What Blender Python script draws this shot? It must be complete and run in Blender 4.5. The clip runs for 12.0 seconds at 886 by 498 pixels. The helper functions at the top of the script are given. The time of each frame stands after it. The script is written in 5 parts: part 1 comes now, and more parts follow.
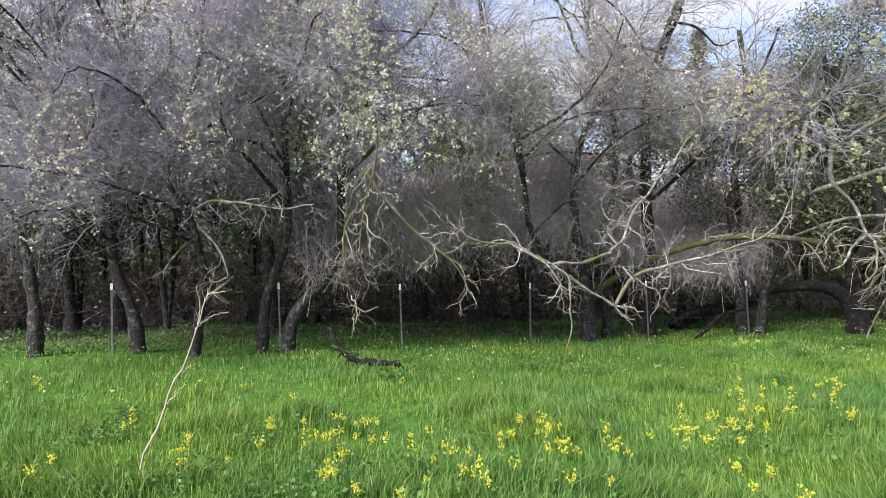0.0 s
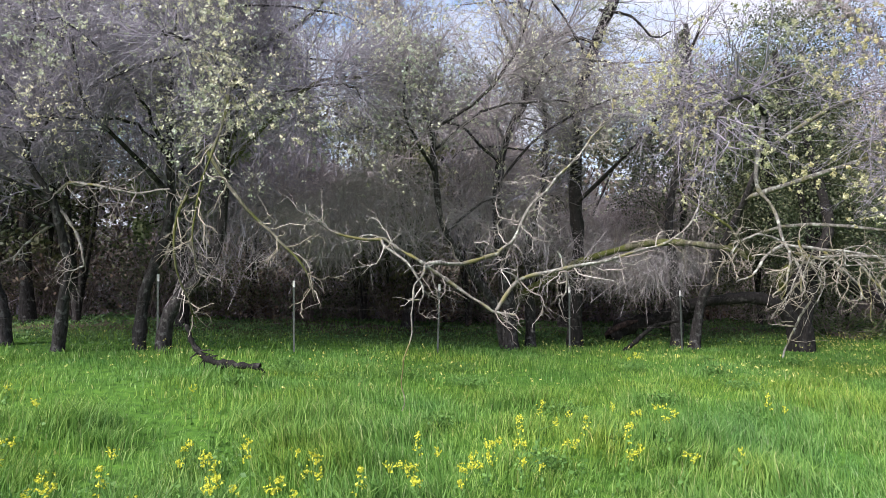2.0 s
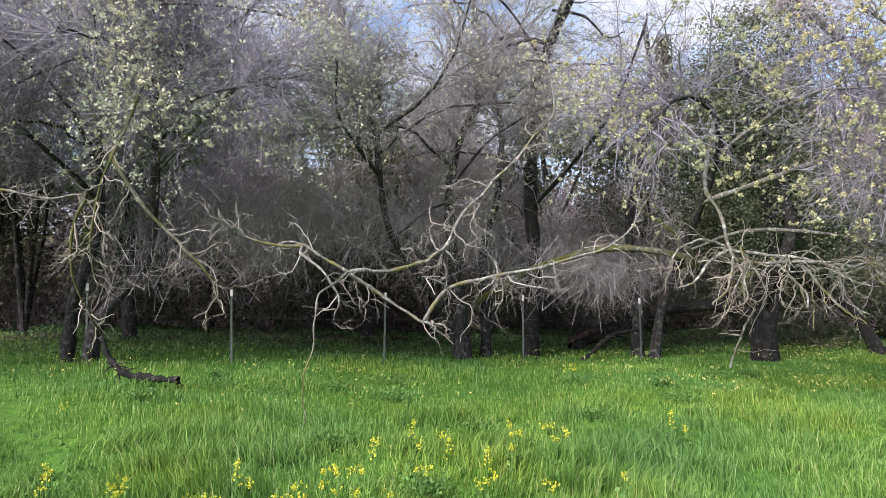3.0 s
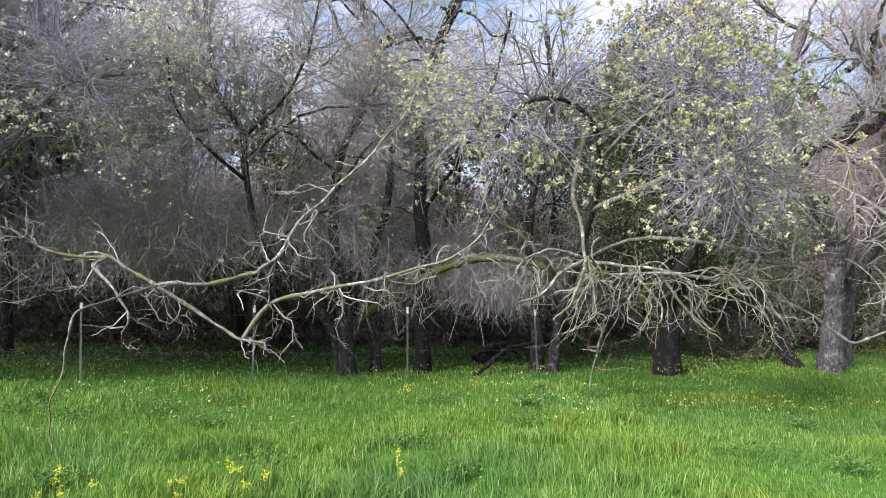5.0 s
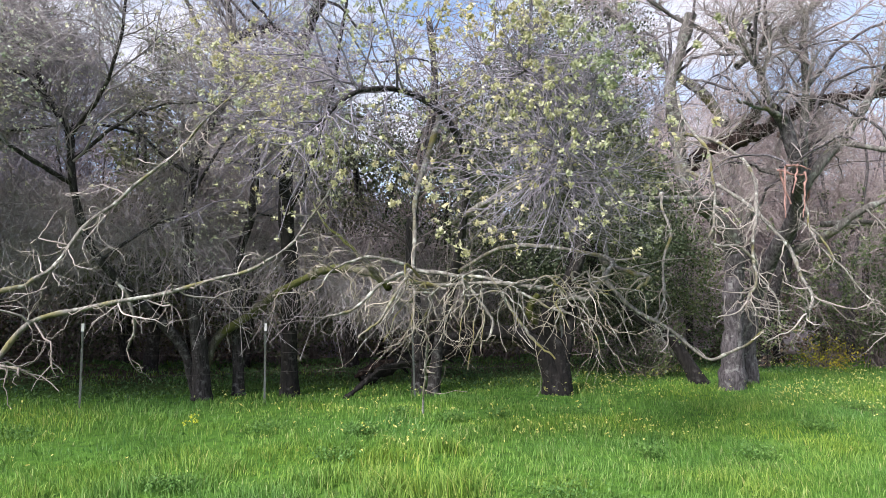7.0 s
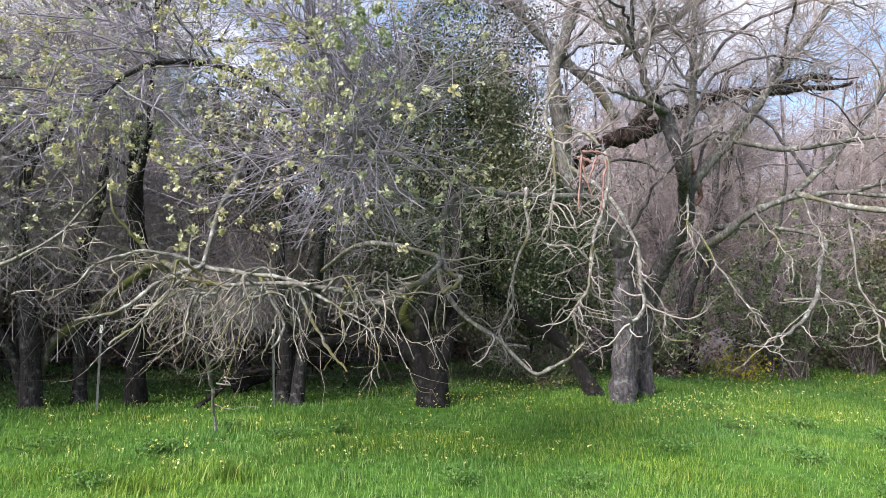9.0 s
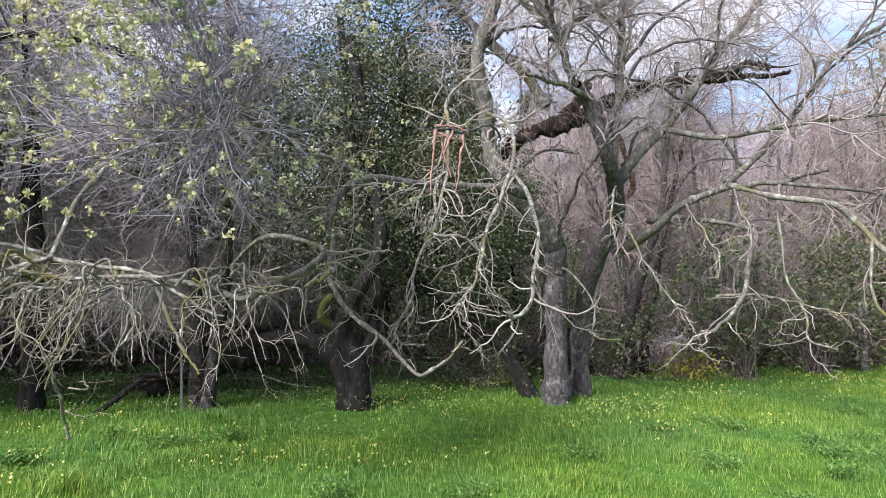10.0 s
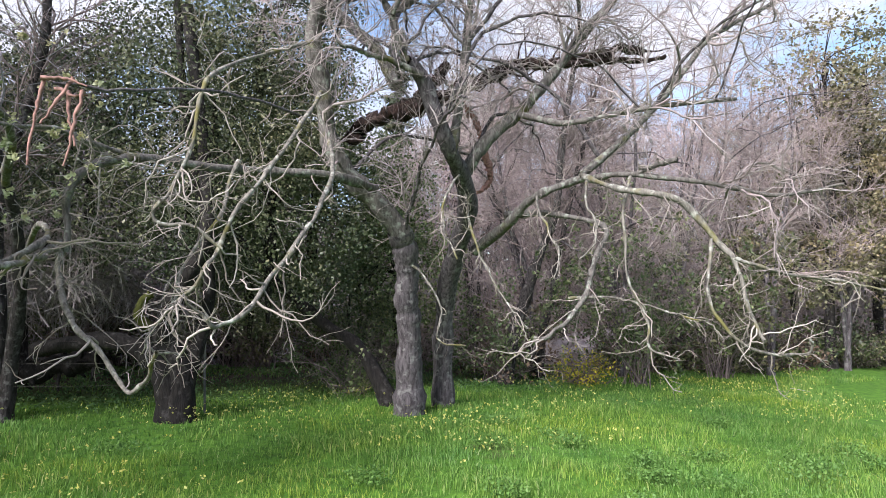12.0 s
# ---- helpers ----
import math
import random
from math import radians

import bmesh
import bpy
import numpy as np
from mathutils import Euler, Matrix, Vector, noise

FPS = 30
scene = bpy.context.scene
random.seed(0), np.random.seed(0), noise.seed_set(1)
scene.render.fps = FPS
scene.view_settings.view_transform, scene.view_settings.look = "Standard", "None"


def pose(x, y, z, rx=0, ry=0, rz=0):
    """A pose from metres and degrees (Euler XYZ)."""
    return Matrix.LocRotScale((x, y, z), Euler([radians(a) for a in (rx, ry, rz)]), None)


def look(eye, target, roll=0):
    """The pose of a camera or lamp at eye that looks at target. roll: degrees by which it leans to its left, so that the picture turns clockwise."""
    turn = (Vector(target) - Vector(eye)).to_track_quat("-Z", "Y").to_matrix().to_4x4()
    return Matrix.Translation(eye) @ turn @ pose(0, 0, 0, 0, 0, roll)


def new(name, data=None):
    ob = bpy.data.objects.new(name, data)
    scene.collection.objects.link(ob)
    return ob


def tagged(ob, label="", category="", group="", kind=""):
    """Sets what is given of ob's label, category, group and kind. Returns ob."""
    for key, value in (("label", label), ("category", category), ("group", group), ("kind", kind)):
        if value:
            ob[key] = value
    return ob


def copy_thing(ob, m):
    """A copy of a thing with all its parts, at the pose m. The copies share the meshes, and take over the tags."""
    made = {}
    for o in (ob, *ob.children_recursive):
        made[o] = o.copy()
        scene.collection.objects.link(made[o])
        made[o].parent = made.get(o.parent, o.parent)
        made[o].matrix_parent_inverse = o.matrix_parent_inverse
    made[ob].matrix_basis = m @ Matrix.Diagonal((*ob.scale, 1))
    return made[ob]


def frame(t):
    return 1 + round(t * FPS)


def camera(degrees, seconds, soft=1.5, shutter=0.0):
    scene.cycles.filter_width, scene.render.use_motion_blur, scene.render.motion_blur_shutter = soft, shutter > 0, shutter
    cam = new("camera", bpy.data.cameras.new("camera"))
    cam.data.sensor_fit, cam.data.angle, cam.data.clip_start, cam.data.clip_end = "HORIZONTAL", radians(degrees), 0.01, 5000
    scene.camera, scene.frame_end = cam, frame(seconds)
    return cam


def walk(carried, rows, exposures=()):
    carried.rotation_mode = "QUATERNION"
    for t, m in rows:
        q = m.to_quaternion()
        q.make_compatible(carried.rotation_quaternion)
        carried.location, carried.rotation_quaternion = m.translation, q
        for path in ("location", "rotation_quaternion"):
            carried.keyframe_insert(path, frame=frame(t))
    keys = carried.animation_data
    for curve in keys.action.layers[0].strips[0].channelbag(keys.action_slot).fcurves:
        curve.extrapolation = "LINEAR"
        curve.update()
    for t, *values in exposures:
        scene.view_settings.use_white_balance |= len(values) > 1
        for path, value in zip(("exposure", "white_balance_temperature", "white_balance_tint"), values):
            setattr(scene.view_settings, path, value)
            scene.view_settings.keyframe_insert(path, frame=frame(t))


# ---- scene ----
cam = camera(71.0, 12.0, soft=0.8)
PATH = [
    (0, (0.03, -0.034, 1.679), (0.018, 1.965, 1.737), -1.7),
    (0.5, (0.595, 0.123, 1.687), (0.521, 2.121, 1.729), -1.5),
    (1, (1.109, 0.41, 1.645), (1.041, 2.408, 1.698), -0.0),
    (1.5, (1.653, 0.634, 1.636), (1.599, 2.633, 1.695), 0.2),
    (2, (2.119, 0.902, 1.606), (2.084, 2.901, 1.668), 0.3),
    (2.5, (2.625, 1.132, 1.621), (2.579, 3.13, 1.701), 0.1),
    (3, (3.159, 1.336, 1.609), (3.126, 3.334, 1.696), 0.1),
    (3.2, (3.353, 1.45, 1.59), (3.334, 3.447, 1.681), 0.2),
    (4.8, (5.14, 1.941, 1.708), (5.128, 3.938, 1.809), 0.1),
    (5, (5.357, 2.03, 1.698), (5.351, 4.027, 1.806), 0.0),
    (5.5, (5.861, 2.323, 1.666), (5.864, 4.32, 1.779), -0.1),
    (6, (6.417, 2.553, 1.672), (6.437, 4.55, 1.787), -0.5),
    (6.5, (6.95, 2.802, 1.647), (6.988, 4.798, 1.762), -0.6),
    (7, (7.475, 3.054, 1.66), (7.536, 5.047, 1.815), -0.5),
    (7.2, (7.662, 3.115, 1.627), (7.742, 5.105, 1.803), 0.1),
    (8.8, (9.311, 3.789, 1.619), (9.427, 5.779, 1.784), 0.5),
    (9, (9.522, 3.889, 1.669), (9.646, 5.878, 1.831), 0.4),
    (9.5, (10.104, 4.112, 1.647), (10.254, 6.1, 1.812), 0.2),
    (10, (10.66, 4.387, 1.61), (10.83, 6.373, 1.776), 0.2),
    (10.5, (11.241, 4.578, 1.663), (11.436, 6.562, 1.823), 0.3),
    (11, (11.732, 4.778, 1.665), (11.946, 6.76, 1.821), 0.3),
    (11.5, (12.277, 4.985, 1.667), (12.51, 6.964, 1.832), 0.5),
    (12, (12.819, 5.169, 1.676), (13.081, 7.145, 1.834), 0.7),
]
walk(cam, [(t, look(eye, target, roll)) for t, eye, target, roll in PATH], [(0, 1.01, 6200, 14), (0.6, 1.15, 6200, 14), (1.5, 1.12, 6200, 14), (3, 1.05, 6200, 14), (5, 1.14, 6200, 14), (6.5, 1.16, 6200, 14), (9, 1.15, 6200, 14), (12, 1.18, 6200, 14)])

# ---- sky, sun, exposure ----
SUN_EL, SUN_AZ = radians(38), radians(222)      # height, and bearing clockwise from +y
world = bpy.data.worlds.new("sky")
scene.world = world
world.use_nodes = True
wn, wl = world.node_tree.nodes, world.node_tree.links
wn.clear()
sky = wn.new("ShaderNodeTexSky")
sky.sky_type, sky.sun_disc = "NISHITA", False
sky.sun_elevation, sky.sun_rotation = SUN_EL, SUN_AZ
coord, flat = wn.new("ShaderNodeTexCoord"), wn.new("ShaderNodeMapping")
flat.inputs["Scale"].default_value = (1.0, 1.0, 2.6)
puff = wn.new("ShaderNodeTexNoise")
puff.inputs["Scale"].default_value, puff.inputs["Detail"].default_value, puff.inputs["Roughness"].default_value = 2.6, 7, 0.6
cover = wn.new("ShaderNodeValToRGB")
cover.color_ramp.elements[0].position, cover.color_ramp.elements[1].position = 0.4, 0.57
cloud = wn.new("ShaderNodeMixRGB")
cloud.inputs["Color2"].default_value = (3.7, 3.78, 4.15, 1)
back, out = wn.new("ShaderNodeBackground"), wn.new("ShaderNodeOutputWorld")
back.inputs["Strength"].default_value = 0.13
wl.new(coord.outputs["Generated"], flat.inputs["Vector"])
wl.new(flat.outputs["Vector"], puff.inputs["Vector"])
wl.new(puff.outputs["Fac"], cover.inputs["Fac"])
wl.new(cover.outputs["Color"], cloud.inputs["Fac"])
wl.new(sky.outputs["Color"], cloud.inputs["Color1"])
wl.new(cloud.outputs["Color"], back.inputs["Color"])
wl.new(back.outputs["Background"], out.inputs["Surface"])
sun = new("sun", bpy.data.lights.new("sun", "SUN"))
sun.data.energy, sun.data.angle, sun.data.color = 4.7, radians(22), (1.0, 0.955, 0.89)
sun.rotation_euler = (radians(90) - SUN_EL, 0, -SUN_AZ + math.pi)
RNG = np.random.default_rng(7)


# ---- materials ----
def material(name, roughness=0.8):
    m = bpy.data.materials.new(name)
    m.use_nodes = True
    nodes = m.node_tree.nodes
    shader = nodes["Principled BSDF"]
    shader.inputs["Roughness"].default_value = roughness
    shader.inputs["Specular IOR Level"].default_value = 0.25
    return m, nodes, m.node_tree.links, shader


def ramp(nodes, stops):
    r = nodes.new("ShaderNodeValToRGB")
    e = r.color_ramp.elements
    while len(e) < len(stops):
        e.new(0.5)
    for k, (at, colour) in enumerate(stops):
        e[k].position, e[k].color = at, (*colour, 1)
    return r


def grain(nodes, links, scale, detail=5, stretch=(1, 1, 1), rough=0.6):
    c, mp, n = nodes.new("ShaderNodeTexCoord"), nodes.new("ShaderNodeMapping"), nodes.new("ShaderNodeTexNoise")
    mp.inputs["Scale"].default_value = stretch
    n.inputs["Scale"].default_value, n.inputs["Detail"].default_value, n.inputs["Roughness"].default_value = scale, detail, rough
    links.new(c.outputs["Object"], mp.inputs["Vector"])
    links.new(mp.outputs["Vector"], n.inputs["Vector"])
    return n


def blend(nodes, links, fac, one, two, kind="MIX"):
    b = nodes.new("ShaderNodeMixRGB")
    b.blend_type = kind
    for sock, v in (("Fac", fac), ("Color1", one), ("Color2", two)):
        if isinstance(v, (int, float)):
            b.inputs[sock].default_value = v
        elif isinstance(v, tuple):
            b.inputs[sock].default_value = (*v, 1)
        else:
            links.new(v, b.inputs[sock])
    return b.outputs["Color"]


def relief(nodes, links, shader, height, strength, distance=0.02):
    b = nodes.new("ShaderNodeBump")
    b.inputs["Strength"].default_value, b.inputs["Distance"].default_value = strength, distance
    links.new(height, b.inputs["Height"])
    links.new(b.outputs["Normal"], shader.inputs["Normal"])


def bark(name, dark, light, spot, moss=0.0, mosscolour=(0.13, 0.15, 0.03), furrow=1.0):
    """Furrowed bark with pale lichen spots and, where wanted, patches of moss."""
    m, n, l, s = material(name, 0.9)
    fine = grain(n, l, 26, 6, (1, 1, 0.22), 0.65)
    base = ramp(n, [(0.36, dark), (0.66, light)])
    l.new(fine.outputs["Fac"], base.inputs["Fac"])
    lichen = grain(n, l, 9, 4)
    mask = ramp(n, [(0.54, (0, 0, 0)), (0.66, (1, 1, 1))])
    l.new(lichen.outputs["Fac"], mask.inputs["Fac"])
    col = blend(n, l, mask.outputs["Color"], base.outputs["Color"], spot)
    if moss:
        where = grain(n, l, 1.7, 3)
        cut = ramp(n, [(0.62 - 0.25 * moss, (0, 0, 0)), (0.72 - 0.2 * moss, (1, 1, 1))])
        l.new(where.outputs["Fac"], cut.inputs["Fac"])
        col = blend(n, l, cut.outputs["Color"], col, mosscolour)
    l.new(col, s.inputs["Base Color"])
    relief(n, l, s, fine.outputs["Fac"], 0.8 * furrow, 0.03)
    return m


def twigs_of(name, a, b, c):
    """Thin bare twigs, each of its own tone."""
    m, n, l, s = material(name, 0.75)
    g = n.new("ShaderNodeNewGeometry")
    r = ramp(n, [(0.0, a), (0.5, b), (1.0, c)])
    l.new(g.outputs["Random Per Island"], r.inputs["Fac"])
    spots = grain(n, l, 30, 3)
    col = blend(n, l, spots.outputs["Fac"], r.outputs["Color"], tuple(0.6 * v for v in b))
    l.new(col, s.inputs["Base Color"])
    return m


def leaf(name, stops, shine=0.6, glow=0.35, tones=((0.62, 0.74, 0.72), (0.95, 0.97, 0.9), (1.2, 1.1, 0.95)), spread=0.55):
    """Leaves that let some light through, each of its own tone."""
    m, n, l, s = material(name, shine)
    g = n.new("ShaderNodeNewGeometry")
    r = ramp(n, stops)
    l.new(g.outputs["Random Per Island"], r.inputs["Fac"])
    patch = grain(n, l, spread, 4)
    tone = ramp(n, list(zip((0.34, 0.5, 0.66), tones)))
    l.new(patch.outputs["Fac"], tone.inputs["Fac"])
    col = blend(n, l, 1.0, r.outputs["Color"], tone.outputs["Color"], "MULTIPLY")
    l.new(col, s.inputs["Base Color"])
    thin, mix = n.new("ShaderNodeBsdfTranslucent"), n.new("ShaderNodeMixShader")
    l.new(col, thin.inputs["Color"])
    mix.inputs["Fac"].default_value = glow
    l.new(s.outputs["BSDF"], mix.inputs[1])
    l.new(thin.outputs["BSDF"], mix.inputs[2])
    l.new(mix.outputs["Shader"], n["Material Output"].inputs["Surface"])
    return m


def plain(name, colour, roughness=0.6, metal=0.0, vary=0.3, scale=14):
    m, n, l, s = material(name, roughness)
    s.inputs["Metallic"].default_value = metal
    g = grain(n, l, scale, 5)
    r = ramp(n, [(0.3, tuple(v * (1 - vary) for v in colour)), (0.7, tuple(min(1, v * (1 + vary)) for v in colour))])
    l.new(g.outputs["Fac"], r.inputs["Fac"])
    l.new(r.outputs["Color"], s.inputs["Base Color"])
    relief(n, l, s, g.outputs["Fac"], 0.25, 0.01)
    return m


def soil_material():
    """Meadow floor: short green growth over dark earth, with litter under the wood that also darkens it for tree shade.
    """
    m, n, l, s = material("meadow_floor", 0.95)
    a, b, c = grain(n, l, 7, 6), grain(n, l, 0.5, 4), grain(n, l, 40, 3)
    green = ramp(n, [(0.3, (0.026, 0.068, 0.007)), (0.55, (0.06, 0.143, 0.013)), (0.75, (0.098, 0.188, 0.022))])
    l.new(a.outputs["Fac"], green.inputs["Fac"])
    bare = ramp(n, [(0.66, (0, 0, 0)), (0.78, (1, 1, 1))])
    l.new(b.outputs["Fac"], bare.inputs["Fac"])
    litter = ramp(n, [(0.35, (0.026, 0.019, 0.013)), (0.65, (0.09, 0.068, 0.045))])
    l.new(c.outputs["Fac"], litter.inputs["Fac"])
    col = blend(n, l, bare.outputs["Color"], green.outputs["Color"], litter.outputs["Color"])
    # leaf litter behind the fence, begun early so its dark colour stands in for shade
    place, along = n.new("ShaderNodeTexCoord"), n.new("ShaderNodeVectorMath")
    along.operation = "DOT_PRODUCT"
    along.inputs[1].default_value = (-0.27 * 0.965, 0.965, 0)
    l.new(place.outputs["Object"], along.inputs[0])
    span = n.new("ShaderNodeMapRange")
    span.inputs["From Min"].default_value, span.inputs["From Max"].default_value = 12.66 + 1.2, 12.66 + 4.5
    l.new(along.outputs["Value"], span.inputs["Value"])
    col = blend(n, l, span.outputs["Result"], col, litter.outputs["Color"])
    l.new(col, s.inputs["Base Color"])
    relief(n, l, s, a.outputs["Fac"], 0.6, 0.05)
    return m


M_GREY = bark("grey_bark", (0.034, 0.029, 0.033), (0.132, 0.117, 0.126), (0.19, 0.186, 0.184))
M_DARK = bark("dark_bark", (0.011, 0.009, 0.009), (0.05, 0.045, 0.045), (0.105, 0.101, 0.099))
# dark bark, taken nearly to black to include the shade under the oak crown
M_BLACK = bark("shade_dark_bark", (0.005, 0.0045, 0.0045), (0.021, 0.018, 0.017), (0.045, 0.042, 0.04))
M_PALE = bark("lichened_bark", (0.075, 0.07, 0.063), (0.225, 0.208, 0.185), (0.35, 0.358, 0.318), 0.4, (0.128, 0.116, 0.045), 0.8)
M_LICHEN = bark("mint_lichened_bark", (0.055, 0.05, 0.047), (0.165, 0.152, 0.143), (0.25, 0.27, 0.235), 0.12, (0.11, 0.105, 0.04))
M_MOSS = bark("mossy_bark", (0.038, 0.035, 0.027), (0.128, 0.116, 0.09), (0.195, 0.188, 0.15), 0.85, (0.064, 0.069, 0.017))
M_BURNT = bark("rotten_bark", (0.006, 0.005, 0.005), (0.05, 0.029, 0.025), (0.09, 0.062, 0.055))
# grey twigs with the blue of sky light in shade mixed into the colour
M_TWIG = twigs_of("grey_twigs", (0.115, 0.101, 0.128), (0.262, 0.236, 0.287), (0.494, 0.460, 0.521))
M_TAN = twigs_of("tan_grey_twigs", (0.129, 0.110, 0.115), (0.287, 0.253, 0.262), (0.529, 0.491, 0.497))
M_PINK = twigs_of("pinkish_twigs", (0.203, 0.154, 0.158), (0.39, 0.311, 0.311), (0.57, 0.495, 0.48))
M_BARE = twigs_of("dead_twigs", (0.15, 0.126, 0.112), (0.315, 0.274, 0.251), (0.51, 0.465, 0.431))
M_MOSSED = twigs_of("mossy_twigs", (0.146, 0.125, 0.096), (0.315, 0.275, 0.220), (0.513, 0.462, 0.417))
M_TWIG_BROWN = twigs_of("brown_twigs", (0.095, 0.072, 0.072), (0.216, 0.171, 0.169), (0.362, 0.301, 0.298))
M_TWIG_PALE = twigs_of("pale_twigs", (0.184, 0.149, 0.152), (0.356, 0.301, 0.302), (0.575, 0.517, 0.501))
M_BUD = leaf("young_leaves", [(0.0, (0.38, 0.375, 0.26)), (0.5, (0.53, 0.515, 0.405)), (1.0, (0.66, 0.645, 0.56))], 0.6, 0.3)
M_BUD_GREEN = leaf("fresh_leaves", [(0.0, (0.31, 0.3, 0.15)), (0.5, (0.465, 0.445, 0.28)), (1.0, (0.6, 0.575, 0.43))], 0.6, 0.35)
M_EVER = leaf("evergreen_leaves", [(0.0, (0.03, 0.041, 0.025)), (0.55, (0.08, 0.097, 0.054)), (1.0, (0.19, 0.19, 0.125))], 0.4, 0.18)
M_LEAFY = leaf("bush_leaves", [(0.0, (0.046, 0.07, 0.03)), (0.55, (0.12, 0.158, 0.07)), (1.0, (0.26, 0.28, 0.165))], 0.5, 0.22)
M_OLIVE = leaf("olive_leaves", [(0.0, (0.045, 0.053, 0.027)), (0.6, (0.101, 0.104, 0.056)), (1.0, (0.195, 0.184, 0.112))], 0.5, 0.2)
M_RUST = leaf("withered_leaves", [(0.0, (0.06, 0.042, 0.036)), (0.6, (0.125, 0.09, 0.076)), (1.0, (0.21, 0.165, 0.135))], 0.8, 0.15)
M_BUFF = leaf("buff_leaves", [(0.0, (0.098, 0.086, 0.049)), (0.6, (0.203, 0.18, 0.116)), (1.0, (0.323, 0.289, 0.203))], 0.6, 0.2)
M_GRASS = leaf("grass_blades", [(0.0, (0.068, 0.15, 0.029)), (0.5, (0.135, 0.256, 0.05)), (0.9, (0.216, 0.335, 0.082)), (1.0, (0.345, 0.38, 0.165))], 0.6, 0.4, ((0.72, 0.86, 1.0), (1.0, 1.0, 0.95), (1.3, 1.1, 0.75)), 0.45)
# herb green kept darker than the grass to hold the shade under the trees
M_HERB = leaf("shade_herb_leaves", [(0.0, (0.045, 0.09, 0.036)), (0.55, (0.095, 0.175, 0.064)), (1.0, (0.155, 0.25, 0.1))], 0.55, 0.25)
M_WEED = leaf("weed_leaves", [(0.0, (0.068, 0.143, 0.032)), (1.0, (0.15, 0.262, 0.068))], 0.55, 0.25)
M_YELLOW = leaf("yellow_leaves", [(0.0, (0.262, 0.247, 0.03)), (1.0, (0.525, 0.45, 0.06))], 0.6, 0.3)
M_PETAL = leaf("yellow_petals", [(0.0, (0.49, 0.47, 0.03)), (1.0, (0.63, 0.62, 0.09))], 0.6, 0.3)
M_FLOWERLET = leaf("pale_flowers", [(0.0, (0.375, 0.375, 0.075)), (1.0, (0.585, 0.57, 0.225))], 0.6, 0.3)
M_STEM = plain("green_stems", (0.075, 0.15, 0.03), 0.6)
M_STRAW = plain("dry_stalk", (0.375, 0.323, 0.247), 0.8)
M_REDWOOD = plain("torn_wood", (0.225, 0.128, 0.112), 0.85, 0, 0.5, 30)
M_STEEL = plain("post_steel", (0.12, 0.128, 0.12), 0.55, 0.4)
M_WHITE = plain("white_paint", (0.72, 0.7, 0.68), 0.6, 0, 0.12)
M_WIRE = plain("wire_steel", (0.098, 0.086, 0.079), 0.75, 0.3)
M_EARTH = plain("bare_earth", (0.3, 0.265, 0.285), 0.95, 0, 0.35, 5)
M_SOIL = soil_material()


# ---- mesh helpers ----
def mesh_of(name, verts, quads=None, tris=None, smooth=True):
    """A mesh from arrays of corners."""
    me = bpy.data.meshes.new(name)
    verts = np.ascontiguousarray(verts, np.float32).reshape(-1, 3)
    parts = [(f, f.shape[1]) for f in (quads, tris) if f is not None and len(f)]
    loops = np.concatenate([f.ravel() for f, _ in parts]).astype(np.int32)
    sizes = np.concatenate([np.full(len(f), k) for f, k in parts]).astype(np.int32)
    me.vertices.add(len(verts))
    me.vertices.foreach_set("co", verts.ravel())
    me.loops.add(len(loops))
    me.loops.foreach_set("vertex_index", loops)
    me.polygons.add(len(sizes))
    me.polygons.foreach_set("loop_start", np.concatenate([[0], np.cumsum(sizes)[:-1]]).astype(np.int32))
    me.polygons.foreach_set("use_smooth", np.full(len(sizes), smooth))
    me.update(calc_edges=True)
    return me


def part(name, me, mat, parent=None, label="", kind=""):
    """Links a mesh as one object under a thing."""
    me.materials.append(mat)
    ob = new(name, me)
    ob.parent = parent
    return tagged(ob, label, kind=kind)


def unit(v):
    return v / np.maximum(np.linalg.norm(v, axis=-1, keepdims=True), 1e-9)


def tubes(P, R, sides):
    """Corners and faces of tapered tubes along many lines: P is (lines, points, 3), R (lines, points)."""
    m, n, _ = P.shape
    T = unit(np.gradient(P, axis=1))
    ref = np.where(np.abs(unit(P[:, -1] - P[:, 0])[:, 2:3]) > 0.75, [[1.0, 0.3, 0.0]], [[0.1, 0.2, 1.0]])
    U = unit(np.cross(T, ref[:, None, :]))
    W = np.cross(T, U)
    a = np.arange(sides) * 2 * np.pi / sides
    ring = U[:, :, None, :] * np.cos(a)[:, None] + W[:, :, None, :] * np.sin(a)[:, None]
    V = P[:, :, None, :] + ring * R[:, :, None, None]
    i, j, k = np.meshgrid(np.arange(m), np.arange(n - 1), np.arange(sides), indexing="ij")
    at = (i * n + j) * sides
    k2 = (k + 1) % sides
    Q = np.stack([at + k, at + k2, at + sides + k2, at + sides + k], -1).reshape(-1, 4)
    return V.reshape(-1, 3), Q


def spikes(P, R):
    """Corners and faces of thin three-sided spikes: P is (lines, 2, 3), R their radii at the foot."""
    T = unit(P[:, 1] - P[:, 0])
    U = unit(np.cross(T, [0.31, 0.52, 0.79]))
    W = np.cross(T, U)
    a = np.arange(3) * 2 * np.pi / 3
    ring = P[:, :1] + (U[:, None] * np.cos(a)[:, None] + W[:, None] * np.sin(a)[:, None]) * R[:, None, None]
    V = np.concatenate([ring, P[:, 1:]], 1).reshape(-1, 3)
    k = np.arange(len(P))[:, None] * 4
    return V, np.concatenate([k + [[0, 1, 3]], k + [[1, 2, 3]], k + [[2, 0, 3]]], 1).reshape(-1, 3)


